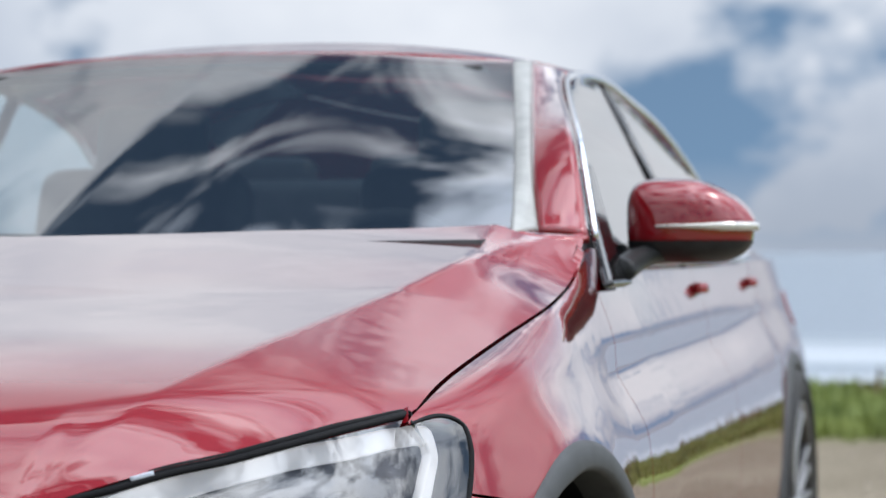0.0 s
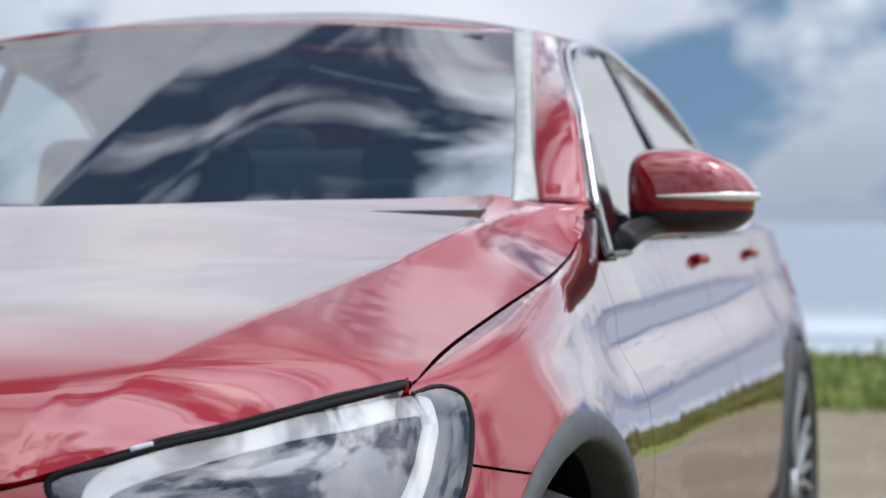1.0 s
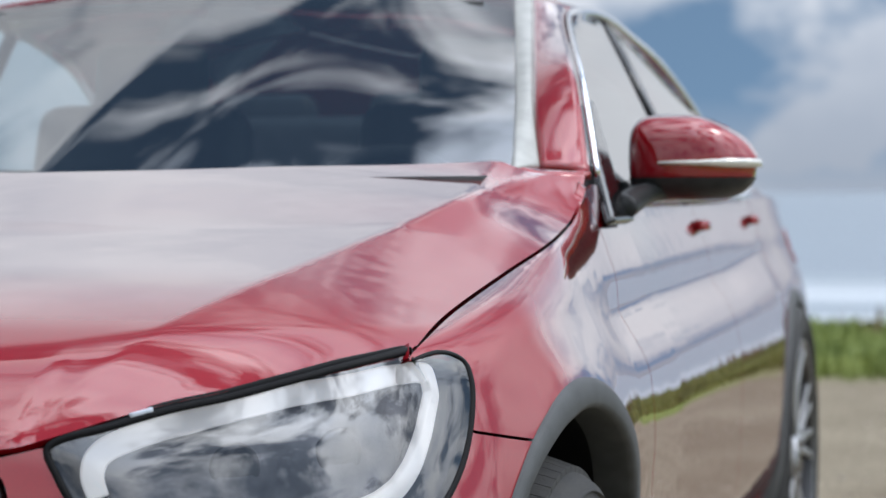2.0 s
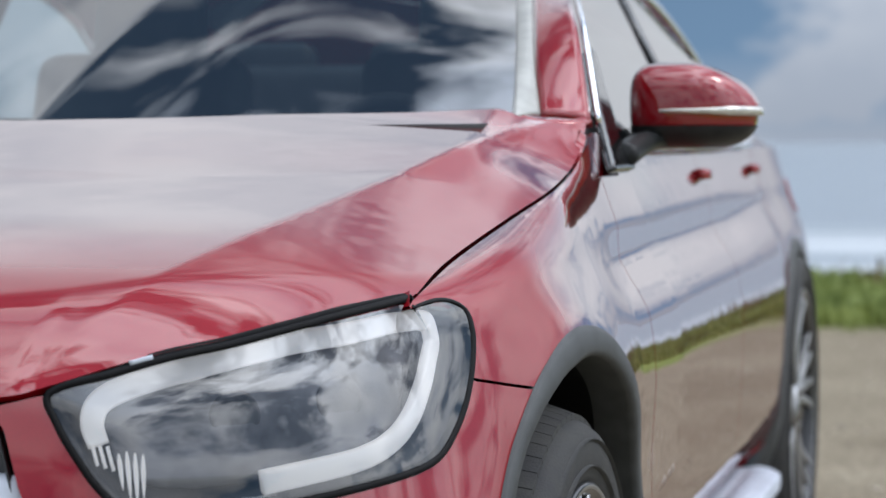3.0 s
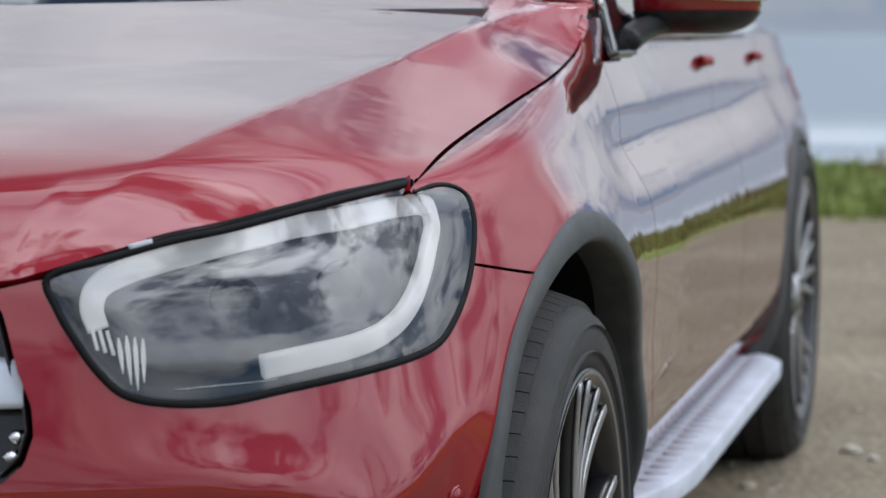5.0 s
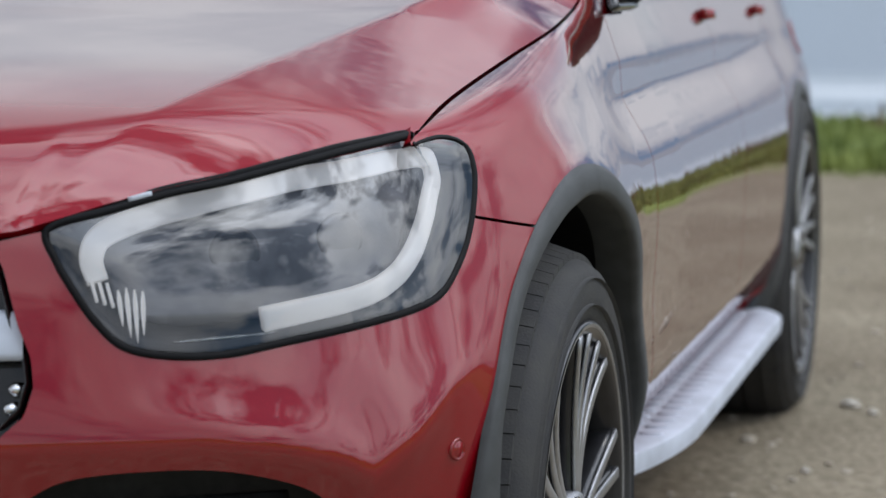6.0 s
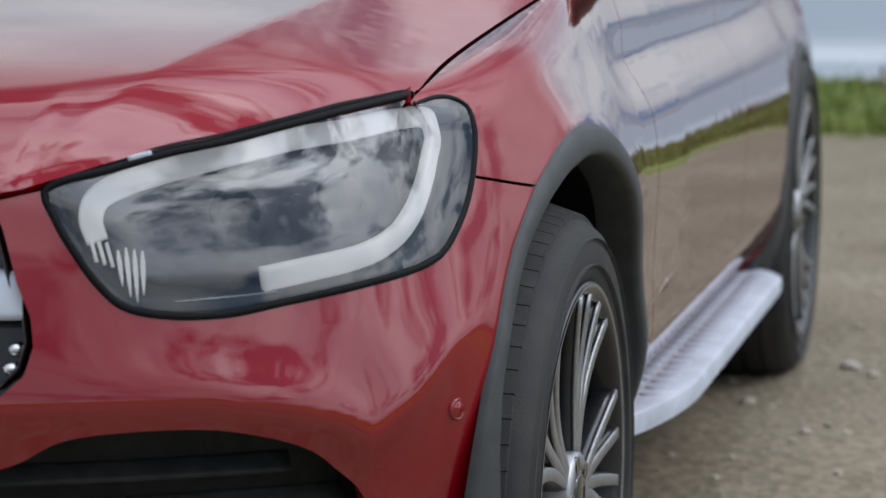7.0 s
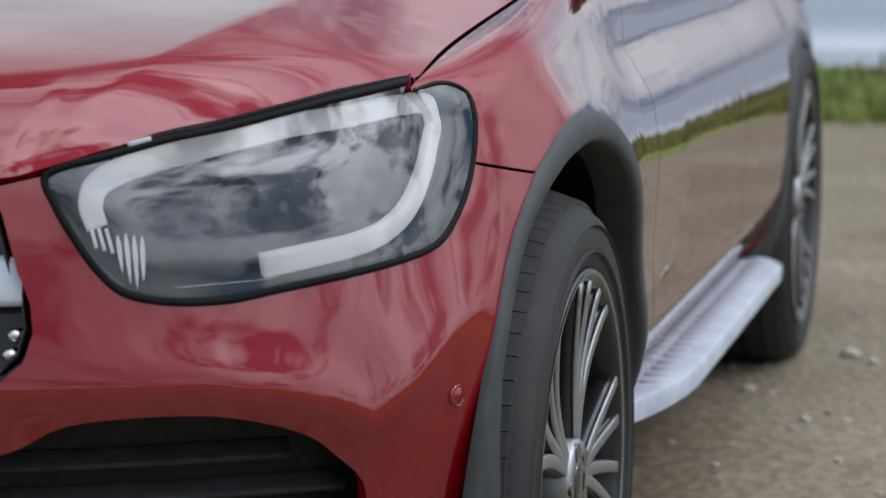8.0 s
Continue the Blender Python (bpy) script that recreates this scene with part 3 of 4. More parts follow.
def hood_surface(u, v):
    a = (u * 2 - 1)
    xa = np.abs(a)
    y0, y1 = smooth_at(xa * .797, HOOD_FRONT), smooth_at(xa * .82, COWL)
    y = y0 + (y1 - y0) * v
    x = a * (smooth_at(y, HOOD_EDGE_X) - .004)
    x = np.where(v < .02, a * .797, x)
    z = hood_z(x, y)
    # the rear of the dome sweeps up to the windscreen
    t = np.clip((y - y1 + .42) / .42, 0, 1)
    hold = np.clip((np.abs(x) - .69) / .07, 0, 1)
    z = z + .026 * t ** 1.35 * (1 - hold * hold * (3 - 2 * hold))
    # the nose rolls down to the lamps' upper edge
    drop = hood_z(xa * .797, y0) - smooth_at(xa * .797, HOOD_NOSE_Z)
    z = z - np.maximum(drop, .004) * np.clip(1 - v / .13, 0, 1) ** 1.8
    return np.stack([x, y, z], -1)


flat_shade_rim(patch("hood", hood_surface, 181, 150, PAINT, car, "red hood with a raised centre and sharp crease, mirroring clouds", thick=.012))

# ---- greenhouse ----
W_EDGE = [(.716, 1.356, 1.133), (.66, 1.62, 1.264), (.55, 2.08, 1.468)]       # windscreen's side edge
P_EDGE = [(.745, 1.425, 1.138), (.69, 1.615, 1.264), (.583, 2.10, 1.468)]      # pillar's front edge
D_EDGE = [(.822, 1.45, 1.128), (.765, 1.62, 1.285), (.665, 2.00, 1.412), (.645, 2.14, 1.448)]   # pillar's door edge
W_TOP = [(0, 1.985, 1.487), (.3, 2.01, 1.483), (.55, 2.08, 1.468)]
RAIL = [(.645, 2.14, 1.448), (.655, 2.4, 1.458), (.672, 2.65, 1.428), (.695, 2.85, 1.388), (.725, 3.05, 1.318), (.745, 3.3, 1.235), (.75, 3.6, 1.170), (.735, 4.1, 1.095), (.70, 4.4, 1.065)]
SPINE = [(0, 1.985, 1.489), (0, 2.3, 1.535), (0, 2.7, 1.548), (0, 3.2, 1.50), (0, 3.7, 1.38), (0, 4.2, 1.18), (0, 4.45, 1.10)]
w_edge, p_edge, d_edge = spline(W_EDGE, 40), spline(P_EDGE, 40), spline(D_EDGE, 40)
w_top = spline(W_TOP, 40)


def along(c, v):
    t = np.clip(v, 0, 1) * (len(c) - 1)
    return np.stack([np.interp(t, np.arange(len(c)), c[:, k]) for k in range(3)], -1)


def windscreen_surface(u, v):
    a = u * 2 - 1
    xa = np.abs(a)
    low = np.stack([xa * .716, smooth_at(xa * .716, COWL) + .012, smooth_at(xa, [(0, 1.100), (.3, 1.102), (.7, 1.106), (1, 1.120)])], -1)
    top = along(w_top, xa)
    e0, e1 = low, top
    p = e0 + (e1 - e0) * v[..., None]
    mid = along(w_edge, v) - (along(w_edge, 0 * v) + (along(w_edge, 0 * v + 1) - along(w_edge, 0 * v)) * v[..., None])
    p = p + mid * (xa ** 2)[..., None]
    p[..., 2] += .010 * np.sin(np.pi * v) * (1 - .35 * xa ** 2)
    p[..., 0] *= np.sign(a)
    return p


windscreen = patch("windscreen", windscreen_surface, 61, 40, WINDSCREEN, car, "laminated windscreen with a dark edge, mirroring clouds")
windscreen.visible_shadow = False


def loft(c0, c1, bulge=.0, n=40, m=8, flip=False):
    u, v = np.meshgrid(np.linspace(0, 1, n), np.linspace(0, 1, m), indexing="ij")
    a, b = along(c0, u), along(c1, u)
    p = a + (b - a) * v[..., None]
    out = np.cross(np.gradient(p, axis=0), np.gradient(p, axis=1))
    out /= np.linalg.norm(out, axis=2, keepdims=True) + 1e-12
    if flip:
        out = -out
    return shell(p + out * (bulge * 4 * v * (1 - v))[..., None], n, m, .012, flip)


for side in (1, -1):
    build("pillar_seal", *sided(*loft(w_edge, p_edge, .003, flip=True), side), SEAL, car, "glossy grey windscreen seal strip")
    build("front_pillar", *sided(*loft(p_edge, d_edge, .005, flip=True), side), PAINT, car, "red front roof pillar")
    v, f = sweep(spline([(.828, 1.475, 1.125), (.772, 1.632, 1.287), (.672, 2.01, 1.410), (.655, 2.15, 1.442), (.663, 2.4, 1.452), (.68, 2.65, 1.421), (.703, 2.85, 1.381), (.733, 3.05, 1.31), (.752, 3.3, 1.228)], 90), .012, .018)
    build("window_trim", *sided(v, f, side), CHROME, car, "bright chrome window surround")
    # corner of the scuttle between hood and pillar foot
    hx = np.array([.69, .716, .745, .77, .80, .826])
    hy = smooth_at(hx * .82 / .826, COWL)
    low = np.stack([hx, hy - .012, hood_z(hx, hy - .012) - .004], -1)
    k = np.linspace(0, 1, 6)
    high = p_edge[0] + (d_edge[0] - p_edge[0]) * k[:, None] + (0, -.003, -.003)
    high[0] = w_edge[0] + (0, .025, .008)
    v, f = loft(spline(low, 24), spline(high, 24), .006, 24, 6, flip=False)
    build("scuttle_corner", *sided(v, f, side), PAINT, car)


def side_x(z):
    return .842 - (z - 1.078) * .50


def side_window(name, outline, side, label=""):
    ol = lines(outline, .01)
    v, f = cut_sheet(lambda y, z: np.stack([side_x(z), y, z], -1), ol, (), .02, .004)
    w = build(name, *sided(v, f, side), SIDE_GLASS, car, label)
    w.visible_shadow = False
    return w


FRONT_WIN = [(1.50, 1.078), (2.425, 1.078), (2.405, 1.448), (2.15, 1.440), (2.0, 1.400), (1.85, 1.362), (1.62, 1.272), (1.50, 1.17)]
REAR_WIN = [(2.475, 1.078), (3.36, 1.078), (3.42, 1.15), (3.25, 1.235), (3.05, 1.300), (2.85, 1.372), (2.65, 1.412), (2.455, 1.446)]
for side in (1, -1):
    side_window("front_side_window", FRONT_WIN, side, "front door glass mirroring the sky")
    side_window("rear_side_window", REAR_WIN, side)
    v, f = sweep([(side_x(1.075) + .002, 2.45, 1.075), (side_x(1.25) + .003, 2.442, 1.25), (side_x(1.45), 2.43, 1.45)], .05, .012, up=(1, 0, .3), flat=True)
    build("centre_pillar", *sided(v, f, side), GLOSS_BLACK, car, "gloss black centre pillar")
    v, f = sweep(spline([(.848, 1.62, 1.083), (.848, 1.8, 1.083), (.848, 2.5, 1.083), (.842, 3.1, 1.085), (.835, 3.4, 1.10)], 50), .014, .014)
    build("belt_trim", *sided(v, f, side), CHROME, car, "bright chrome belt line")
    # rear flank of the roof below the rail
    ys = np.linspace(3.25, 4.40, 30)
    rail = spline(RAIL, 200)
    rx, rz = np.interp(ys, rail[:, 1], rail[:, 0]), np.interp(ys, rail[:, 1], rail[:, 2])
    low = skin(s_at(ys), 1.074)
    v = np.stack([low, .5 * (low + np.stack([rx, ys, rz], -1)) + (.008, 0, 0), np.stack([rx, ys, rz], -1)], 1)
    v, f = shell(v, 30, 3, .01, flip=False)
    build("rear_pillar", *sided(v, f, side), PAINT, car)


def roof_at(y0, y1):
    rail, spine = spline(RAIL, 200), spline(SPINE, 200)

    def surf(u, v):
        a = u * 2 - 1
        xa = np.abs(a)
        y = y0 + (y1 - y0) * v
        front = smooth_at(xa, [(0, 1.985), (.5, 2.01), (.85, 2.08), (1, 2.13)])
        y = np.where(y0 < 2, front + (y1 - front) * v, y)
        rx, rz = np.interp(y, rail[:, 1], rail[:, 0]), np.interp(y, rail[:, 1], rail[:, 2])
        sz = np.interp(y, spine[:, 1], spine[:, 2])
        z = sz + (rz - sz) * xa ** 2.4
        hold = np.clip((y - front) / .25, 0, 1) if y0 < 2 else 1.0
        edge = smooth_at(xa, [(0, 1.489), (.5, 1.485), (.85, 1.470), (1, 1.449)])
        z = np.where(hold < 1, edge + (z - edge) * (1 - (1 - hold) ** 1.6), z) if y0 < 2 else z
        return np.stack([a * rx, y, z], -1)
    return surf


patch("roof", roof_at(1.9, 3.12), 61, 50, PAINT, car, "red roof with a falling rear line", thick=.02)
rear_glass = patch("rear_window", roof_at(3.126, 4.15), 41, 30, REAR_GLASS, car)
rear_glass.visible_shadow = False
patch("tailgate_lip", roof_at(4.156, 4.42), 41, 12, PAINT, car, thick=.02)
# tail
v, f = cut_sheet(skin, lines([(float(s_at(4.405)), .74), (S_END, .74), (S_END, 1.06), (float(s_at(4.405)), 1.06)]), (), .03, .01)
build("tailgate", *both_sides(v, f), PAINT, car)
v, f = cut_sheet(skin, lines([(float(s_at(4.405)), .28), (S_END, .28), (S_END, .735), (float(s_at(4.405)), .735)]), (), .03, .01)
build("rear_bumper", *both_sides(v, f), PAINT, car)
for side in (1, -1):
    s0 = float(s_at(4.2))
    v, f = cut_sheet(lambda s, z: skin(s, z, -.006), lines([(s0, .90), (s0 + .75, .88), (s0 + .75, .97), (s0, .99)]), (), .03, .012)
    build("tail_lamp", *sided(v, f, side), TAIL_RED, car, "slim red tail lamp")
# deck between roof lip and tailgate, floor of the car
v, f = shell(np.stack([np.stack([np.linspace(-.72, .72, 12), np.full(12, 4.40), np.full(12, 1.065)], -1), np.stack([np.linspace(-.70, .70, 12), 4.56 - .12 * np.linspace(-1, 1, 12) ** 2, np.full(12, 1.055)], -1)], 1), 12, 2, .02, flip=True)
build("tail_deck", v, f, PAINT, car)
part("underbody", rbox(1.25, 4.2, .10, .04, at=(0, 2.35, .28)), BLACK, car)
part("bulkhead", rbox(1.0, .25, .45, .08, at=(0, .75, .55)), BLACK, car)

# ---- grille and intake ----
v, f = cut_sheet(lambda s, z: skin(s, z, .045), lines([(0, .58), (.47, .60), (.51, .66), (.475, .80), (0, .80)]), (), .02, .0)
grille_back = build("grille_backing", *both_sides(v, f), GLOSS_BLACK, car, "gloss black grille")
# dark slim frame inside the opening
gl = shrink(lines(GRILLE), .006)
gl = gl[gl[:, 0] > .0]
v, f = sweep(skin(gl[:, 0], gl[:, 1], .020), .006, .02, up=(0, 1, 0), closed=False)
for side in (1, -1):
    build("grille_frame", *sided(v, f, side), GLOSS_BLACK, grille_back)
# one stud of the grille, repeated
stud_v, stud_f = lathe([(.0005, -.012), (.005, -.011), (.0075, -.006), (.0078, .0), (.004, .022)], 10)
stud_v = np.stack([stud_v[:, 1] * 1.25, stud_v[:, 0], stud_v[:, 2]], -1)
stud_mesh = None
for row in range(9):
    for col in range(13):
        s, z = .487 - col * .034 - .0055 * max(0, row - 5) - .004 * max(0, 3 - row), .775 - row * .0205
        if s < .02 or (.672 < z < .745):
            continue
        if edge_distance(np.array([[s, z]]), lines(GRILLE))[0][0] < .0085:
            continue
        p = skin(s, z, .030)
        for side in (1, -1):
            if stud_mesh is None:
                first = build("grille_stud", stud_v, stud_f, CHROME, grille_back)
                stud_mesh = first.data
                ob = first
            else:
                ob = new("grille_stud", stud_mesh)
                ob.parent = grille_back
            ob.location = (side * p[0], p[1], p[2])
bar_s = np.linspace(0, .488, 30)
v1 = np.stack([skin(bar_s, np.full(30, z), d) for z, d in ((.682, .03), (.684, .012), (.692, .008), (.728, .012), (.734, .016), (.735, .03))], 1)
v, f = shell(v1, 30, 6, flip=False)
build("grille_bar", *both_sides(v, f), BRUSHED, car, "satin silver grille bar")
ring_v, ring_f = lathe([(.088, -.008), (.098, -.012), (.106, -.008), (.106, .01), (.088, .01)], 48)
build("round_badge", np.stack([ring_v[:, 1], ring_v[:, 0] - .005, ring_v[:, 2] + .705], -1), ring_f, CHROME, car, "plain round chrome badge")

v, f = cut_sheet(lambda s, z: skin(s, z, .085), lines([(0, .26), (.95, .26), (.96, .50), (.80, .58), (.5, .58), (0, .54)]), (), .03, 0)
intake = build("lower_intake", *both_sides(v, f), BLACK, car, "black lower air intake with slats")
for zs, dep in ((.505, .05), (.462, .045), (.42, .04), (.378, .035), (.336, .03)):
    ss = np.linspace(0, .875 if zs < .47 else .80, 40)
    v, f = sweep(skin(ss, np.full(40, zs), dep), .008, .03, up=(0, .8, .6), flat=True)
    build("slat", *both_sides(v, f), BLACK, intake)

# ---- headlamps ----
BAR = [(.574, .762), (.567, .785), (.575, .806), (.603, .820), (.665, .836), (.815, .863), (.93, .872), (1.046, .880), (1.115, .877), (1.112, .858), (1.085, .832), (1.062, .810), (1.016, .775), (.958, .747), (.905, .733), (.829, .723), (.765, .7145)]


def normals(s, z):
    n = skin(s, z, -1e-2) - skin(s, z, 1e-2)
    return n / (np.linalg.norm(n, axis=-1, keepdims=True) + 1e-12)


for side in (1, -1):
    lamp = new("headlamp")
    lamp.parent = car
    lamp["label"] = "clear headlamp with a white light-guide loop and black seal"
    # housing: bowl behind the cover
    rings = []
    for by, deep in ((-.003, .004), (.004, .012), (.010, .03), (.014, .055), (.03, .068), (.06, .075)):
        q = shrink(LAMP, by)
        rings.append(skin(q[:, 0], q[:, 1], deep))
    centre = rings[-1].mean(0)
    rings.append(np.broadcast_to(centre, rings[-1].shape) * .6 + rings[-1] * .4)
    rings.append(np.broadcast_to(centre, rings[-1].shape))
    v, f = shell(np.stack(rings, 1), len(LAMP), len(rings), wrap=True)
    build("housing", *sided(v, f, side), LAMP_DARK, lamp)
    # black seal round the cover
    rings = []
    for by, deep in ((-.0035, .010), (-.0035, -.001), (-.001, -.003), (.004, -.003), (.0052, .003), (.0052, .010)):
        q = shrink(LAMP, by)
        rings.append(skin(q[:, 0], q[:, 1], deep))
    v, f = shell(np.stack(rings, 1), len(LAMP), len(rings), wrap=True)
    build("seal", *sided(v, f, side), DULL_BLACK, lamp, "gloss black seal")
    # satin inner panel
    inner = lines(spline([(.575, .80), (.68, .828), (.82, .853), (1.03, .868), (1.095, .862), (1.06, .815), (1.01, .772), (.95, .74), (.80, .718), (.66, .712), (.60, .735)], 60, closed=True))
    v, f = cut_sheet(lambda s, z: skin(s, z, .050 + .004 * np.cos(s * 25) * np.cos(z * 30)), inner, (), .012, .01)
    build("reflector", *sided(v, f, side), LAMP_GREY, lamp, "satin silver reflector")
    # two round projectors
    for s0, z0, r in ((.745, .785, .024), (.90, .795, .024)):
        c, nn = skin(s0, z0, .047), normals(np.array(s0), np.array(z0))
        pv, pf = lathe([(r + .006, -.004), (r + .005, .0005), (r + .002, .0015), (r - .001, .001), (r * .9, .0005), (r * .5, .0012), (.0005, .0015)], 28)
        rot = Vector((1, 0, 0)).rotation_difference(Vector(nn)).to_matrix()
        pv = np.array([tuple(rot @ Vector(q)) for q in pv]) + c
        build("projector", *sided(pv, pf, side), LAMP_GREY, lamp)
    # white loop
    b = spline(BAR, 140)
    nn = normals(b[:, 0], b[:, 1])
    k = np.linspace(0, 1, 140)
    width = np.interp(k, [0, .06, .2, .5, .56, .8, 1], [.024, .028, .028, .024, .025, .026, .029])
    v, f = sweep(skin(b[:, 0], b[:, 1], .030), width, .014, up=nn, flat=True, round_n=14)
    build("light_guide", *sided(v, f, side), LAMP_WHITE, lamp, "frosted white light guide")
    # dark floor, small ribs and a bright sliver at the bottom
    for i in range(4):
        zr = np.linspace(.756 - .002 * abs(i - 1), (.716, .704, .698, .706)[i], 6)
        sr = .596 + i * .0095 + (.756 - zr) * (.10 - .04 * i)
        v, f = sweep(skin(sr, zr, .018), np.array([.002, .005, .0058, .005, .0035, .001]), .005, up=normals(sr, zr))
        build("rib", *sided(v, f, side), LAMP_WHITE, lamp)
    for i in range(3):
        zr = np.linspace(.764 - .001 * i, .742 - .003 * i, 4)
        sr = .566 + i * .0085 + (.764 - zr) * .25
        v, f = sweep(skin(sr, zr, .018), .0042, .005, up=normals(sr, zr))
        build("rib", *sided(v, f, side), LAMP_WHITE, lamp)
    ss = np.linspace(.655, .775, 14)
    v, f = sweep(skin(ss, np.interp(ss, [.655, .775], [.6985, .7035]), .008), np.interp(ss, [.655, .70, .775], [.003, .0045, .002]), .004, up=normals(ss, np.full(14, .70)))
    build("bright_edge", *sided(v, f, side), CHROME, lamp)
    # clear cover, slightly domed
    q = shrink(LAMP, .005)
    d_in = lambda s, z: np.clip(edge_distance(np.stack([s, z], -1), q)[0], 0, .06)
    v, f = cut_sheet(lambda s, z: skin(s, z, -.001 - .006 * np.sin(d_in(s, z) / .06 * 1.57)), q, (), .010, 0)
    cover = build("cover", *sided(v, f, side), CLEAR, lamp, "clear polycarbonate cover")
    cover.visible_shadow = False
    # hood seal above the lamp and the bright clip on it
    ss = np.linspace(.575, 1.07, 50)
    zz = np.interp(ss, LAMP[:64, 0], LAMP[:64, 1])
    zz = np.where(ss < .515, np.interp(ss, [.40, .463, .515], [.800, .809, .822]), zz)
    v, f = sweep(skin(ss, zz + .003, .006), np.interp(ss, [.575, .65, .9, 1.07], [.006, .012, .011, .004]), np.interp(ss, [.575, .65, .9, 1.07], [.004, .009, .009, .004]), up=normals(ss, zz))
    build("hood_seal", *sided(v, f, side), DULL_BLACK, car, "black rubber seal under the hood edge")
    cs = np.linspace(.612, .640, 6)
    v, f = sweep(skin(cs, np.interp(cs, [.612, .640], [.851, .857]), -.001), .006, .004, up=normals(cs, np.full(6, .85)), flat=True)
    build("clip", *sided(v, f, side), BRUSHED, car, "small silver clip")
    # parking sensor
    c, nn = skin(1.016, .550), normals(np.array(1.016), np.array(.55))
    pv, pf = lathe([(.0135, -.004), (.0135, .001), (.0115, .0025), (.0108, .0005), (.009, .002), (.0005, .003)], 24)
    rot = Vector((1, 0, 0)).rotation_difference(Vector(nn)).to_matrix()
    pv = np.array([tuple(rot @ Vector(q)) for q in pv]) + c
    build("parking_sensor", *sided(pv, pf, side), PAINT, car, "round red parking sensor")

# ---- door handles ----
for side in (1, -1):
    for y0, y1 in ((2.40, 2.47), (3.26, 3.32)):
        ys = np.linspace(y0, y1, 14)
        k = np.linspace(0, 1, 14)
        p = skin(s_at(ys), np.full(14, 1.028), -.004 - .010 * np.sin(np.pi * k) ** .6)
        v, f = sweep(p, .020 + .006 * np.sin(np.pi * k), .022, up=(0, 0, 1), flat=True)
        build("door_handle", *sided(v, f, side), PAINT, car, "red body-colour pull handle")

# ---- door mirrors ----
def egg(cx, cy, cz, rx, ry, rz, z_lo, z_hi, nu=48, nv=30, e=.62):
    """Band of a rounded housing between two heights; it tapers towards its outer end."""
    a = np.linspace(0, 2 * np.pi, nu, endpoint=False)
    h = np.linspace(z_lo, z_hi, nv)
    A, H = np.meshgrid(a, h, indexing="ij")
    t = (H - cz) / rz
    rad = np.clip(1 - np.abs(t) ** 3.0, 0, 1) ** .42
    c, s = np.cos(A), np.sin(A)
    X = np.sign(c) * np.abs(c) ** np.where(c > 0, e, .38)
    Y = np.sign(s) * np.abs(s) ** .8
    squeeze = np.where(X > 0, 1 - .28 * np.clip(t, 0, 1) * X - .05 * np.clip(-t, 0, 1) * X, 1)
    x = cx + rx * X * rad ** np.where(X > 0, .8, .35) * squeeze
    back = np.where(Y > 0, .55, 1.0)
    y = cy + ry * Y * rad * back * (1 - .25 * np.clip(X, 0, 1)) + .035 * np.clip(X, 0, 1) ** 2
    z = H - .016 * np.clip(X, 0, 1) ** 2 * np.clip(t, 0, 1)
    return shell(np.stack([x, y, z], -1), nu, nv, wrap=True, flip=True)


for side in (1, -1):
    mirror = new("door_mirror")
    mirror.parent = car
    mirror["label"] = "red door mirror with silver indicator strip and black base"
    E = (.936, 1.80, 1.157, .110, .085, .074)
    build("cap", *sided(*egg(*E, 1.119, 1.2305), side), PAINT, mirror, "glossy red mirror cap")
    E2 = (.936, 1.80, 1.157, .112, .088, .076)
    build("lower_shell", *sided(*egg(*E2, 1.0825, 1.121), side), BLACK, mirror, "black lower shell")
    k = np.linspace(0, 1, 40)
    ang = np.radians(-104 + 122 * k)
    v0 = []
    for zz, grow in ((1.138, .0), (1.140, .005), (1.148, .006), (1.152, .005), (1.154, .0)):
        c, s = np.cos(ang), np.sin(ang)
        X, Y = np.sign(c) * np.abs(c) ** .62, np.sign(s) * np.abs(s) ** .8
        back = np.where(Y > 0, .55, 1.0)
        slim = .3 + .7 * np.clip(k * 3, 0, 1)
        z_ = 1.146 + (zz - 1.146) * slim
        v0.append(np.stack([.936 + (.110 + grow) * X, 1.80 + (.085 + grow) * Y * back * (1 - .25 * np.clip(X, 0, 1)) + .035 * np.clip(X, 0, 1) ** 2, z_], -1))
    v, f = shell(np.stack(v0, 1), 40, 5, flip=True)
    build("indicator", *sided(v, f, side), INDICATOR, mirror, "silver indicator strip")
    v, f = sweep(spline([(.97, 1.80, 1.098), (.90, 1.785, 1.098), (.865, 1.72, 1.094), (.848, 1.58, 1.068)], 16), .05, np.linspace(.026, .045, 16), up=(0, 0, 1))
    build("arm", *sided(v, f, side), BLACK, mirror, "black mirror arm")
    v, f = cut_sheet(lambda y, z: np.stack([side_x(z) + .012, y, z], -1), lines([(1.42, 1.05), (1.60, 1.05), (1.60, 1.10), (1.77, 1.255), (1.73, 1.255), (1.56, 1.16)]), (), .008, .016)
    build("sail", *sided(v, f, side), GLOSS_BLACK, mirror, "black mirror foot")
    v, f = shell(np.stack([np.stack([np.linspace(.86, .985, 8), np.full(8, 1.846), np.full(8, z)], -1) for z in (1.105, 1.19)], 1), 8, 2, .004, flip=False)
    build("mirror_glass", *sided(v, f, side), REFLECTOR, mirror)

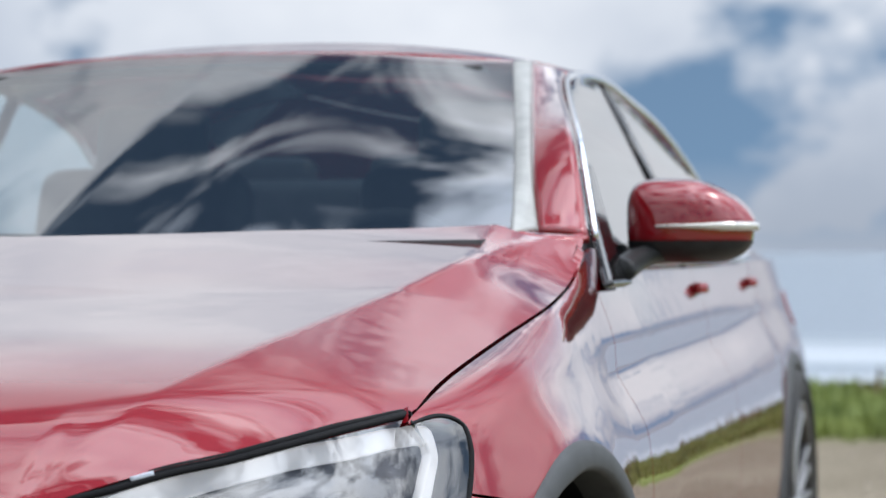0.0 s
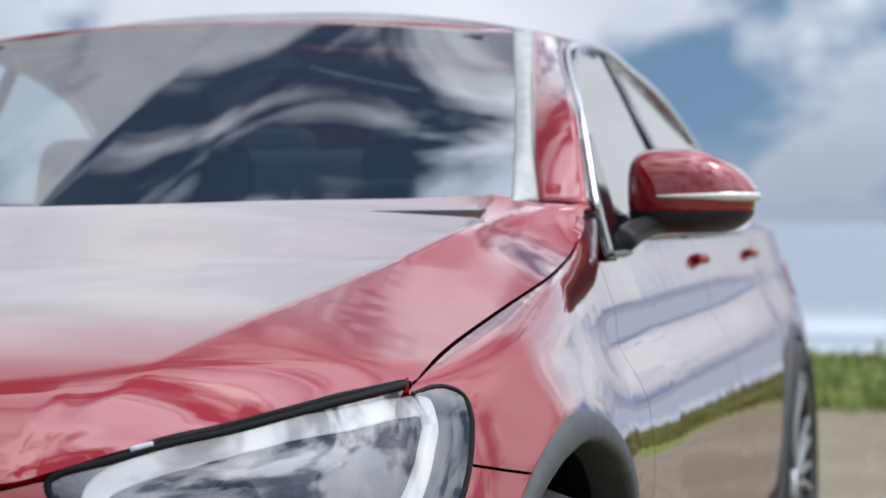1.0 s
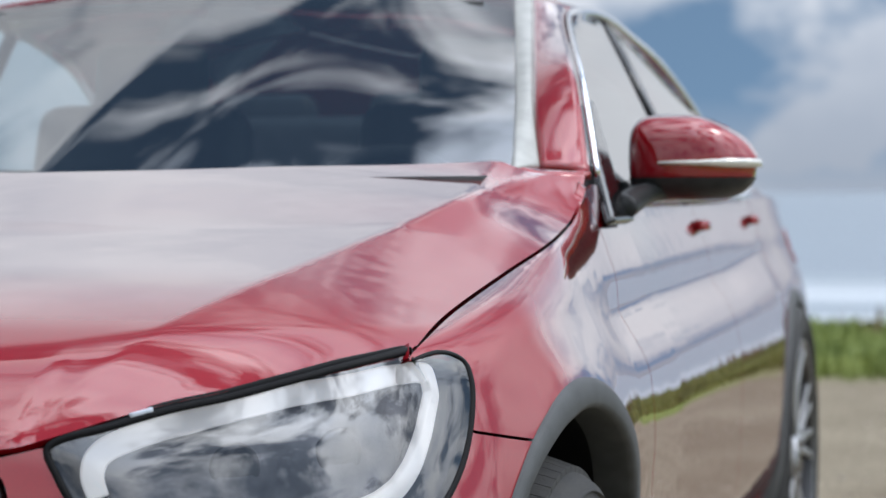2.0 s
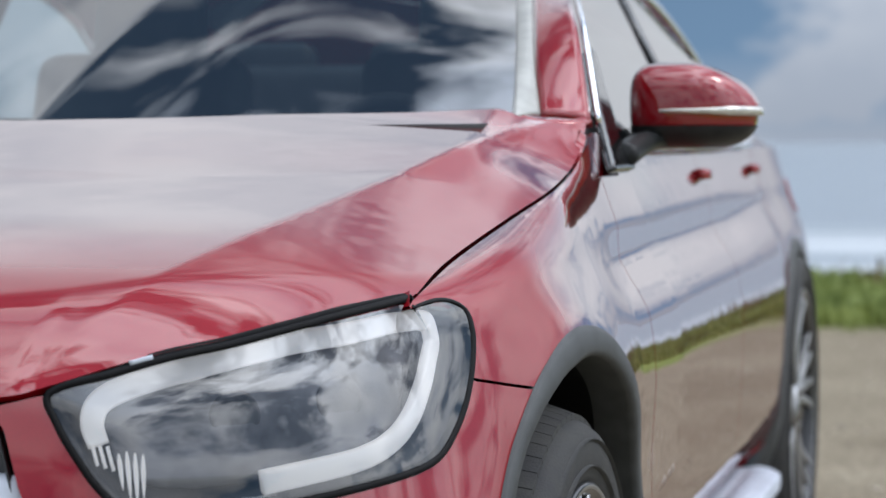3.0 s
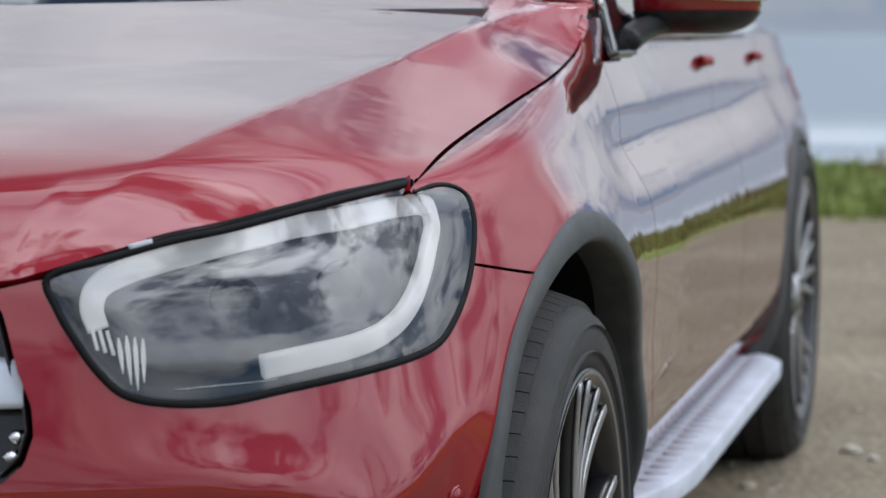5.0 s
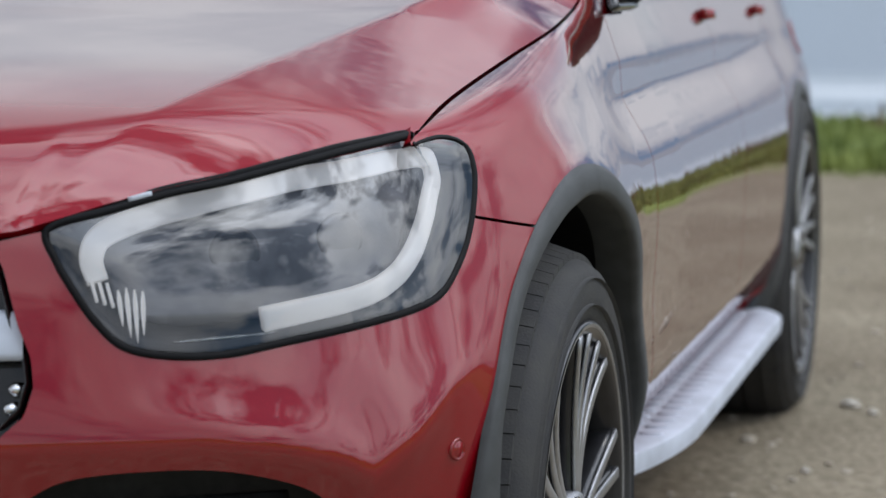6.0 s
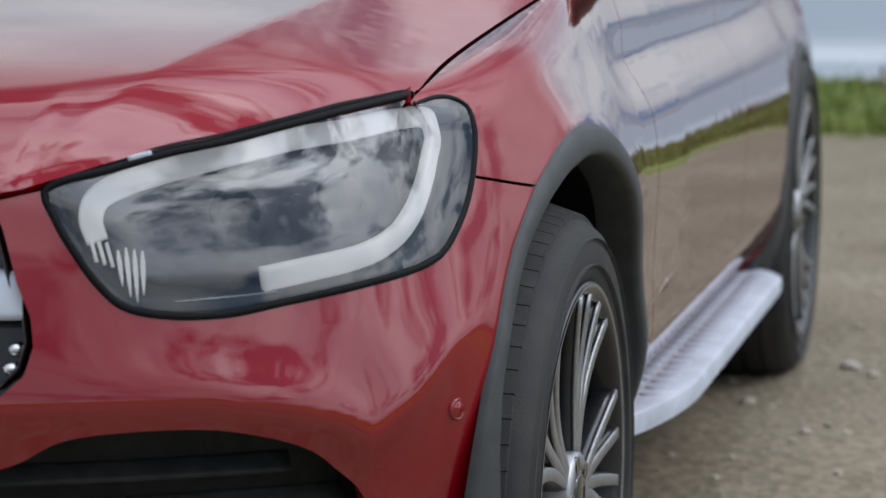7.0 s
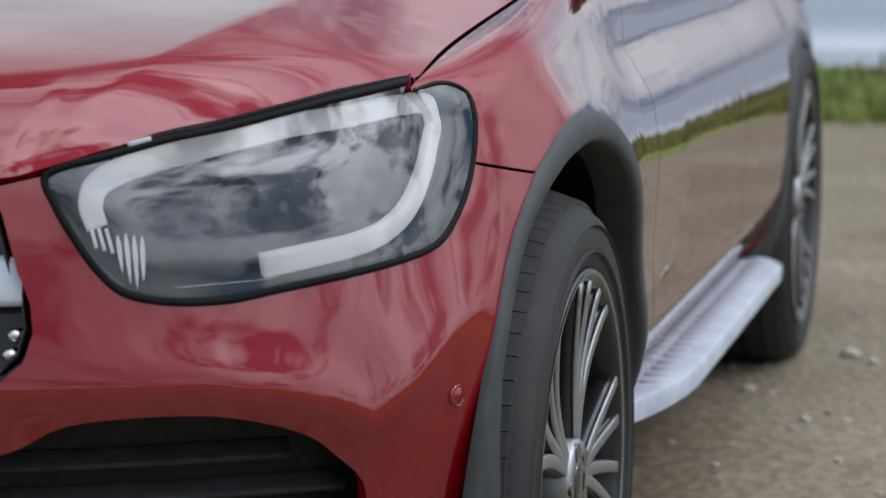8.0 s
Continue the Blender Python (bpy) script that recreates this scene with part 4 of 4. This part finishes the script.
# ---- wheels ----
def make_wheel():
    w = new("wheel")
    tyre_prof = [(.262, .02), (.268, .0), (.285, -.006), (.315, -.010), (.338, -.004), (.348, .010), (.353, .026), (.357, .05), (.358, .09), (.358, .15), (.357, .19), (.353, .21), (.345, .236), (.315, .248), (.285, .244), (.262, .22)]
    v, f = lathe([(r, -x) for r, x in tyre_prof], 96)
    tyre = build("tyre", v, f, RUBBER, w, "black tyre with siped tread blocks")
    # tread blocks: shoulder and centre rows
    tv, tf = [], []
    for x0, x1, n, skew in ((.014, .050, 76, .010), (.056, .092, 76, .008), (.100, .140, 76, 0), (.148, .186, 76, -.008), (.192, .226, 76, -.010)):
        for i in range(n):
            a0 = 2 * math.pi * i / n
            a1 = a0 + 2 * math.pi / n * .945
            ro = .3705 if .05 < x0 < .19 else .3685
            ri0, rim0 = .352, (.357 if x0 < .03 else ro)
            rim1 = .357 if x1 > .21 else ro
            base = len(tv)
            for a in (a0, a1):
                for x, r in ((x0, rim0), (x1, rim1)):
                    aa = a + skew * (x - x0) / .03
                    for rr in (r, r - .016):
                        tv.append((-x, rr * math.cos(aa), rr * math.sin(aa)))
            b = base
            tf += [(b, b + 4, b + 6, b + 2), (b, b + 1, b + 5, b + 4), (b + 2, b + 6, b + 7, b + 3), (b, b + 2, b + 3, b + 1), (b + 4, b + 5, b + 7, b + 6)]
    tread = build("tread", tv, tf, RUBBER, tyre, smooth=False)
    tread["kind"] = "stuff"
    # raised rings on the sidewall
    for r in (.292, .326):
        v, f = lathe([(r - .0025, .004), (r, .0085 + .004), (r + .0025, .004)], 96)
        build("sidewall_ring", v, f, RUBBER, tyre)
    rim = build("rim", *lathe([(.272, .000), (.272, .006), (.266, .008), (.258, .004), (.250, -.006), (.244, -.03), (.238, -.10), (.238, -.20), (.262, -.215)], 96), ALLOY_DARK, w, "dark multi-spoke alloy rim")
    build("rim_edge", *lathe([(.2685, .0085), (.266, .0088), (.2635, .0070)], 96), ALLOY, rim, "machined bright rim edge")
    # five groups of spokes, each a pair of long slim bars and a short one
    def spoke(a, spread, face, width, bright):
        n = 12
        k = np.linspace(0, 1, n)
        r = .045 + (.256 - .045) * k
        ang = a + spread * (.35 + .65 * k)
        x = -.006 + .008 * k - .006 * np.sin(np.pi * k)
        p = np.stack([x + face, r * np.cos(ang), r * np.sin(ang)], -1)
        return sweep(p, width * (1.15 - .15 * k), .034 if not bright else .006, up=(1, 0, 0), flat=True)
    for g in range(5):
        a = math.radians(90 + 72 * g + 8)
        for sp in (-.36, -.13, .13, .36):
            v, f = spoke(a, sp, -.020, .021, False)
            s_ob = build("spoke", v, f, ALLOY_DARK, rim)
            v, f = spoke(a, sp, -.001, .016, True)
            build("machined_face", v, f, ALLOY, s_ob)
    hub = build("hub", *lathe([(.058, -.050), (.057, -.006), (.054, -.0005), (.040, .001), (.036, -.0005), (.0005, -.001)], 40), ALLOY, w, "satin silver hub with dark bolt holes")
    build("cap", *lathe([(.031, -.002), (.0305, .0015), (.028, .0025), (.0005, .0035)], 32), GLOSS_BLACK, hub)
    for i in range(5):
        a = math.radians(90 + 72 * i + 44)
        v, f = lathe([(.0115, -.004), (.0115, .0018), (.009, .0012), (.0005, .0012)], 14)
        v = v * np.array((1, 1.0, 1.0))
        build("bolt", v + np.array((.0, .044 * math.cos(a), .044 * math.sin(a))), f, GLOSS_BLACK, hub)
    build("brake_disc", *lathe([(.08, -.09), (.17, -.088), (.175, -.092), (.175, -.112), (.08, -.115)], 48), DISC, w, "steel brake disc")
    return w


wheel = make_wheel()
wheel.parent = car
TYRE_R = 1.07 * .3705
HUB_Z = {AXLE_F: .346, AXLE_R: .405}     # the gravel falls away under the nose
wheel.matrix_local = pose(.926, AXLE_F, HUB_Z[AXLE_F], -27) @ Matrix.Scale(1.07, 4)
for x, y, turn in ((.922, AXLE_R, 0), (-.926, AXLE_F, 180), (-.922, AXLE_R, 180)):
    w2 = copy_thing(wheel, pose(x, y, HUB_Z[y], 25 + y * 10, 0, turn) @ Matrix.Scale(1.07, 4))
    w2.parent = car
for y in (AXLE_F, AXLE_R):
    v, f = sweep([(-.80, y, HUB_Z[y]), (.80, y, HUB_Z[y])], .07, .07, up=(0, 0, 1))
    build("axle", v, f, BLACK, car)

# ---- running boards ----
for side in (1, -1):
    board = new("running_board")
    board.parent = car
    board["label"] = "brushed aluminium running board with pressed ribs"
    ys = np.linspace(1.36, 3.32, 60)
    k = np.clip(np.minimum((ys - 1.36) / .55, (3.32 - ys) / .16), 0, 1)
    outer = .80 + .138 * np.sin(k * np.pi / 2) ** .7
    prof = [(0, -.03), (0, .0), (.94, .004), (.985, .0), (1.0, -.012), (.985, -.034), (.5, -.04)]
    v = np.stack([np.stack([.76 + (outer - .76) * a, ys, np.full(60, .315 + b)], -1) for a, b in prof], 1)
    v, f = shell(v, 60, len(prof), flip=True)
    flat_shade_rim(build("tread_plate", *sided(v, f, side), BRUSHED, board))
    stud = None
    sv, sf = lathe([(.010, -.001), (.0095, .003), (.006, .0045), (.0005, .005)], 10)
    sv = np.stack([sv[:, 2] * 2.2 + sv[:, 1] * .5, sv[:, 1] * .9, sv[:, 0] * .8], -1)
    for row in range(2):
        for i in range(25):
            y = 1.66 + i * .062 + row * .031
            ob = new("rib", stud) if stud else build("rib", sv, [q[::-1] for q in sf], BRUSHED, board)
            stud = ob.data
            ob.parent = board
            ob.location = (side * (.828 + row * .052), y, .3185)
    for y in (1.6, 2.34, 3.08):
        v, f = sweep([(.62, y, .27), (.80, y, .285)], .05, .02, up=(0, 0, 1), flat=True)
        build("bracket", *sided(v, f, side), BLACK, board)

# ---- cabin ----
v = np.stack([np.stack([np.linspace(-.70, .70, 20), yy + .10 * np.linspace(-1, 1, 20) ** 2, np.full(20, zz)], -1) for yy, zz in ((1.12, 1.10), (1.35, 1.115), (1.62, 1.11), (1.70, 1.08), (1.72, .95), (1.66, .70))], 1)
v, f = shell(v, 20, 6, .02, flip=True)
dash = build("dashboard", v, f, INTERIOR, car, "dark dashboard")
v, f = sweep([(.37 + .18 * math.cos(a), 1.80 + .06 * math.sin(a), 1.00 + .17 * math.sin(a)) for a in np.linspace(0, 2 * math.pi, 36, endpoint=False)], .03, .03, up=(0, -1, .3), closed=True)
build("steering_wheel", v, f, INTERIOR, car, "dark steering wheel")


def seat(x, y, wide, name):
    st = new(name)
    st.parent = car
    part("seat_cushion", rbox(wide, .50, .18, .07, 4, at=(x, y, .62)), LEATHER, st)
    part("backrest", rbox(wide * .96, .16, .62, .07, 4, m=pose(0, 0, 0, -16, 0, 0), at=(x, y + .30, .98)), LEATHER, st)
    for hx in ((x,) if wide < .8 else (x - .4, x, x + .4)):
        part("headrest", rbox(.25, .10, .17, .045, 4, m=pose(0, 0, 0, -10, 0, 0), at=(hx, y + .405, 1.335 if wide < .8 else 1.26)), LEATHER, st)
        v, f = sweep([(hx - .05, y + .37, 1.20), (hx - .05, y + .40, 1.30)], .012, .012, up=(1, 0, 0))
        build("post", v, f, CHROME, st)


seat(.37, 2.12, .50, "driver_seat")
seat(-.37, 2.12, .50, "passenger_seat")
seat(0, 2.98, 1.25, "rear_bench")
part("cabin_floor", rbox(1.5, 2.5, .06, .02, at=(0, 2.5, .48)), INTERIOR, car)
v, f = sweep(spline([(-.50, 2.06, 1.45), (0, 2.0, 1.462), (.50, 2.06, 1.45)], 20), .10, .012, up=(0, 0, 1), flat=True)
build("header_lining", v, f, INTERIOR, car)

# ---- ground, grass and sea ----
def ground_z(x, y):
    r = np.hypot(x - 1.0, y - 1.5)
    far = np.clip((y - 14.2 - .06 * x) / 24, 0, 1)
    z = -5.5 * far * (2 - far)
    rise = .16 * np.clip((r - 12) / 3, 0, 1) * (1 - far)
    fine = .012 * np.sin(x * 1.7 + y * .6) * np.sin(y * 1.3 - x * .4) * np.clip((r - 3) / 3, 0, 1)
    bumps = .05 * np.sin(x * .75 + 1.2) * np.sin(y * .43 + x * .2) * np.clip((r - 10) / 3, 0, 1) * (1 - far)
    # the clearing tilts down towards the car's nose
    tilt = .0205 * (np.clip(y, -6, 6) - AXLE_F) + HUB_Z[AXLE_F] - TYRE_R
    mound = .15 * np.exp(-((x + .45) / .75) ** 2 - ((y - 12.6) / 1.1) ** 2)
    return z + rise + fine + bumps + tilt + mound


def spread(near, far, step, n):
    a = np.arange(0, near, step)
    b = near * (far / near) ** np.linspace(0, 1, n)
    h = np.r_[a, b]
    return np.r_[-h[:0:-1], h]


gx, gy = spread(26, 4200, .5, 40) + 1.0, spread(52, 4200, .5, 40) + 1.5
X, Y = np.meshgrid(gx, gy, indexing="ij")
v, f = shell(np.stack([X, Y, ground_z(X, Y)], -1), len(gx), len(gy))


def ground_material():
    m = bpy.data.materials.new("gravel_and_grass")
    m.use_nodes = True
    nt = m.node_tree
    b = nt.nodes["Principled BSDF"]
    n, l = nt.nodes.new, nt.links.new
    geo, sep = n("ShaderNodeNewGeometry"), n("ShaderNodeSeparateXYZ")
    l(geo.outputs["Position"], sep.inputs[0])

    def noise_ramp(scale, p0, p1, c0, c1, detail=6):
        nz = n("ShaderNodeTexNoise"); nz.inputs["Scale"].default_value = scale; nz.inputs["Detail"].default_value = detail
        l(geo.outputs["Position"], nz.inputs["Vector"])
        r = n("ShaderNodeValToRGB")
        r.color_ramp.elements[0].position, r.color_ramp.elements[1].position = p0, p1
        r.color_ramp.elements[0].color, r.color_ramp.elements[1].color = (*c0, 1), (*c1, 1)
        l(nz.outputs["Fac"], r.inputs[0])
        return r, nz

    def mixc(fac, a, c):
        mx = n("ShaderNodeMix"); mx.data_type = "RGBA"
        l(fac, mx.inputs["Factor"]); l(a, mx.inputs["A"]); l(c, mx.inputs["B"])
        return mx.outputs["Result"]

    soil, _ = noise_ramp(1.1, .35, .68, (.15, .118, .078), (.29, .25, .18))
    grit, gn = noise_ramp(38.0, .36, .66, (.10, .082, .058), (.36, .315, .24))
    g1 = n("ShaderNodeValue"); g1.outputs[0].default_value = .45
    gravel = mixc(g1.outputs[0], soil.outputs[0], grit.outputs[0])
    blade, _ = noise_ramp(2.2, .35, .65, (.07, .12, .02), (.24, .28, .075))
    # grass begins past the open gravel; its edge wanders
    dist = n("ShaderNodeVectorMath"); dist.operation = "DISTANCE"; dist.inputs[1].default_value = (1.0, 1.5, 0)
    l(geo.outputs["Position"], dist.inputs[0])
    wander = n("ShaderNodeTexNoise"); wander.inputs["Scale"].default_value = .35; wander.inputs["Detail"].default_value = 5
    l(geo.outputs["Position"], wander.inputs["Vector"])
    wm = n("ShaderNodeMath"); wm.operation = "MULTIPLY_ADD"; wm.inputs[1].default_value = 6.5
    l(wander.outputs["Fac"], wm.inputs[0]); l(dist.outputs["Value"], wm.inputs[2])
    # it comes closer on the seaward side past the car
    side = n("ShaderNodeMapRange"); side.inputs["From Min"].default_value, side.inputs["From Max"].default_value = 1.3, 6.5
    side.inputs["To Max"].default_value = 9.0
    l(sep.outputs["X"], side.inputs["Value"])
    reach = n("ShaderNodeMath"); reach.operation = "ADD"
    l(wm.outputs[0], reach.inputs[0]); l(side.outputs[0], reach.inputs[1])
    edge = n("ShaderNodeMapRange"); edge.inputs["From Min"].default_value, edge.inputs["From Max"].default_value = 11.9, 13.3
    l(reach.outputs[0], edge.inputs["Value"])
    grass = mixc(edge.outputs[0], gravel, blade.outputs[0])
    # sand near the shore
    sand, _ = noise_ramp(.4, .3, .7, (.36, .31, .23), (.48, .43, .34))
    low = n("ShaderNodeMapRange"); low.inputs["From Min"].default_value, low.inputs["From Max"].default_value = -3.2, -4.2
    l(sep.outputs["Z"], low.inputs["Value"])
    l(mixc(low.outputs[0], grass, sand.outputs[0]), b.inputs["Base Color"])
    b.inputs["Roughness"].default_value = .95
    b.inputs["Specular IOR Level"].default_value = .15
    bp = n("ShaderNodeBump"); bp.inputs["Strength"].default_value = .8; bp.inputs["Distance"].default_value = .012
    l(gn.outputs["Fac"], bp.inputs["Height"]); l(bp.outputs[0], b.inputs["Normal"])
    return m


ground = build("ground", v, f, ground_material())
tagged(ground, "brown gravel clearing running out into rough grass and a sandy shore", "ground", kind="structure")


def sea_material():
    m = bpy.data.materials.new("sea_water")
    m.use_nodes = True
    nt = m.node_tree
    b = nt.nodes["Principled BSDF"]
    n, l = nt.nodes.new, nt.links.new
    geo = n("ShaderNodeNewGeometry")
    mp = n("ShaderNodeMapping"); mp.inputs["Scale"].default_value = (.012, .10, 1)
    l(geo.outputs["Position"], mp.inputs[0])
    nz = n("ShaderNodeTexNoise"); nz.inputs["Scale"].default_value = 1.0; nz.inputs["Detail"].default_value = 5
    l(mp.outputs[0], nz.inputs["Vector"])
    r = n("ShaderNodeValToRGB")
    r.color_ramp.elements[0].position, r.color_ramp.elements[1].position = .44, .56
    r.color_ramp.elements[0].color, r.color_ramp.elements[1].color = (.22, .26, .30, 1), (.52, .56, .59, 1)
    l(nz.outputs["Fac"], r.inputs[0])
    # foam only near the shore
    sep = n("ShaderNodeSeparateXYZ"); l(geo.outputs["Position"], sep.inputs[0])
    near = n("ShaderNodeMapRange"); near.inputs["From Min"].default_value, near.inputs["From Max"].default_value = 175, 125
    l(sep.outputs["Y"], near.inputs["Value"])
    mx = n("ShaderNodeMix"); mx.data_type = "RGBA"; mx.inputs["A"].default_value = (.22, .26, .30, 1)
    l(near.outputs[0], mx.inputs["Factor"]); l(r.outputs[0], mx.inputs["B"])
    l(mx.outputs["Result"], b.inputs["Base Color"])
    b.inputs["Roughness"].default_value = .6
    w = n("ShaderNodeTexNoise"); w.inputs["Scale"].default_value = .8; w.inputs["Detail"].default_value = 6
    l(geo.outputs["Position"], w.inputs["Vector"])
    bp = n("ShaderNodeBump"); bp.inputs["Strength"].default_value = .8; bp.inputs["Distance"].default_value = .5
    l(w.outputs["Fac"], bp.inputs["Height"]); l(bp.outputs[0], b.inputs["Normal"])
    return m


sx = np.linspace(-4600, 4600, 40)
sy = np.r_[np.linspace(34, 200, 60), 200 * (4700 / 200) ** np.linspace(0.02, 1, 30)]
X, Y = np.meshgrid(sx, sy, indexing="ij")
v, f = shell(np.stack([X, Y, -5.0 + .05 * np.sin(Y * .5 + np.sin(X * .03) * 2)], -1), len(sx), len(sy))
tagged(build("water", v, f, sea_material()), "calm pale blue sea with a line of surf", "sea", kind="structure")

# grass: bent blades in tufts over the bank and all round the clearing
rng = np.random.default_rng(5)
GRASS = mat("grass_blades", (.25, .30, .075), rough=.7, color2=(.09, .14, .03), scale=1.3)
DRY = mat("dry_stalks", (.21, .16, .07), rough=.8, color2=(.13, .09, .04), scale=1.3)


def tufts(name, count, region, material, tall, label, category):
    gv, gf = [], []
    made = 0
    while made < count:
        x, y = region()
        h0 = float(ground_z(np.array(x), np.array(y)))
        made += 1
        for _ in range(9):
            a, lean = rng.uniform(0, 6.28), rng.uniform(.1, .55)
            h, w = tall * rng.uniform(.5, 1.15), rng.uniform(.012, .03)
            bx, by = x + rng.normal(0, .09), y + rng.normal(0, .09)
            dx, dy = math.cos(a), math.sin(a)
            b = len(gv)
            gv += [(bx - dy * w, by + dx * w, h0 - .03), (bx + dy * w, by - dx * w, h0 - .03), (bx + dx * lean * h * .4 + dy * w * .7, by + dy * lean * h * .4 - dx * w * .7, h0 + h * .6), (bx + dx * lean * h * .4 - dy * w * .7, by + dy * lean * h * .4 + dx * w * .7, h0 + h * .6), (bx + dx * lean * h, by + dy * lean * h, h0 + h)]
            gf += [(b, b + 1, b + 2, b + 3), (b + 3, b + 2, b + 4)]
    tagged(build(name, gv, gf, material), label, category, kind="stuff")


def shore_bank():
    x = rng.uniform(-9, 9)
    return x, rng.uniform(10.3, 15.5) + .06 * x


def ring():
    a, r = rng.uniform(0, 6.28), rng.uniform(11.5, 20)
    return 1.0 + r * math.cos(a), min(1.5 + r * math.sin(a), 16)


tufts("shore_grass", 5200, shore_bank, GRASS, .12, "rough green grass on the bank above the shore", "grass")
tufts("meadow_grass", 4200, ring, GRASS, .13, "rough green grass round the gravel clearing", "grass")
tufts("dry_grass", 900, ring, DRY, .26, "dry ochre stalks among the grass", "grass")

# pebbles on the gravel, one mesh
pv, pf = [], []
ico = bmesh.new()
bmesh.ops.create_icosphere(ico, subdivisions=1, radius=1)
base_v = np.array([tuple(q.co) for q in ico.verts])
base_f = [tuple(q.index for q in fc.verts) for fc in ico.faces]
ico.free()
for i in range(1500):
    if i < 900:
        x, y = rng.uniform(.75, 2.6), rng.uniform(.9, 9.0)
    else:
        x, y = rng.uniform(-4, 6), rng.uniform(-4, 11)
    r = .003 + .010 * rng.random() ** 3
    if rng.random() < .012:
        r *= 2.2
    sc = np.array((rng.uniform(.8, 1.4), rng.uniform(.8, 1.4), rng.uniform(.45, .8))) * r
    z0 = float(ground_z(np.array(x), np.array(y)))
    b = len(pv)
    pv += list(base_v * sc * (1 + .18 * rng.standard_normal((len(base_v), 1))) + (x, y, z0 + sc[2] * .35))
    pf += [tuple(q + b for q in fc) for fc in base_f]
tagged(build("pebbles", pv, pf, STONE, smooth=False), "small grey-brown pebbles scattered on the gravel", "pebbles", kind="stuff")

# a few larger pale stones near the rear wheel
PALE = mat("pale_stone", (.52, .48, .42), rough=.8, vary=.25, scale=30, bump=.5, bump_scale=150)
for x, y, r in ((1.06, 3.70, .026), (1.12, 3.62, .017), (1.30, 3.15, .020), (1.02, 2.95, .014), (1.55, 4.6, .03), (1.42, 2.6, .016)):
    sc = np.array((1.25, 1.0, .62)) * r
    wob = 1 + .12 * rng.standard_normal((len(base_v), 1))
    z0 = float(ground_z(np.array(x), np.array(y)))
    ob = build("stone", base_v * sc * wob, base_f, PALE, smooth=True)
    ob.location, ob.rotation_euler = (x, y, z0 + sc[2] * .55), (0, 0, rng.uniform(0, 6))
    tagged(ob, "pale rounded stone lying on the brown gravel", "stone", "stones beside the car")
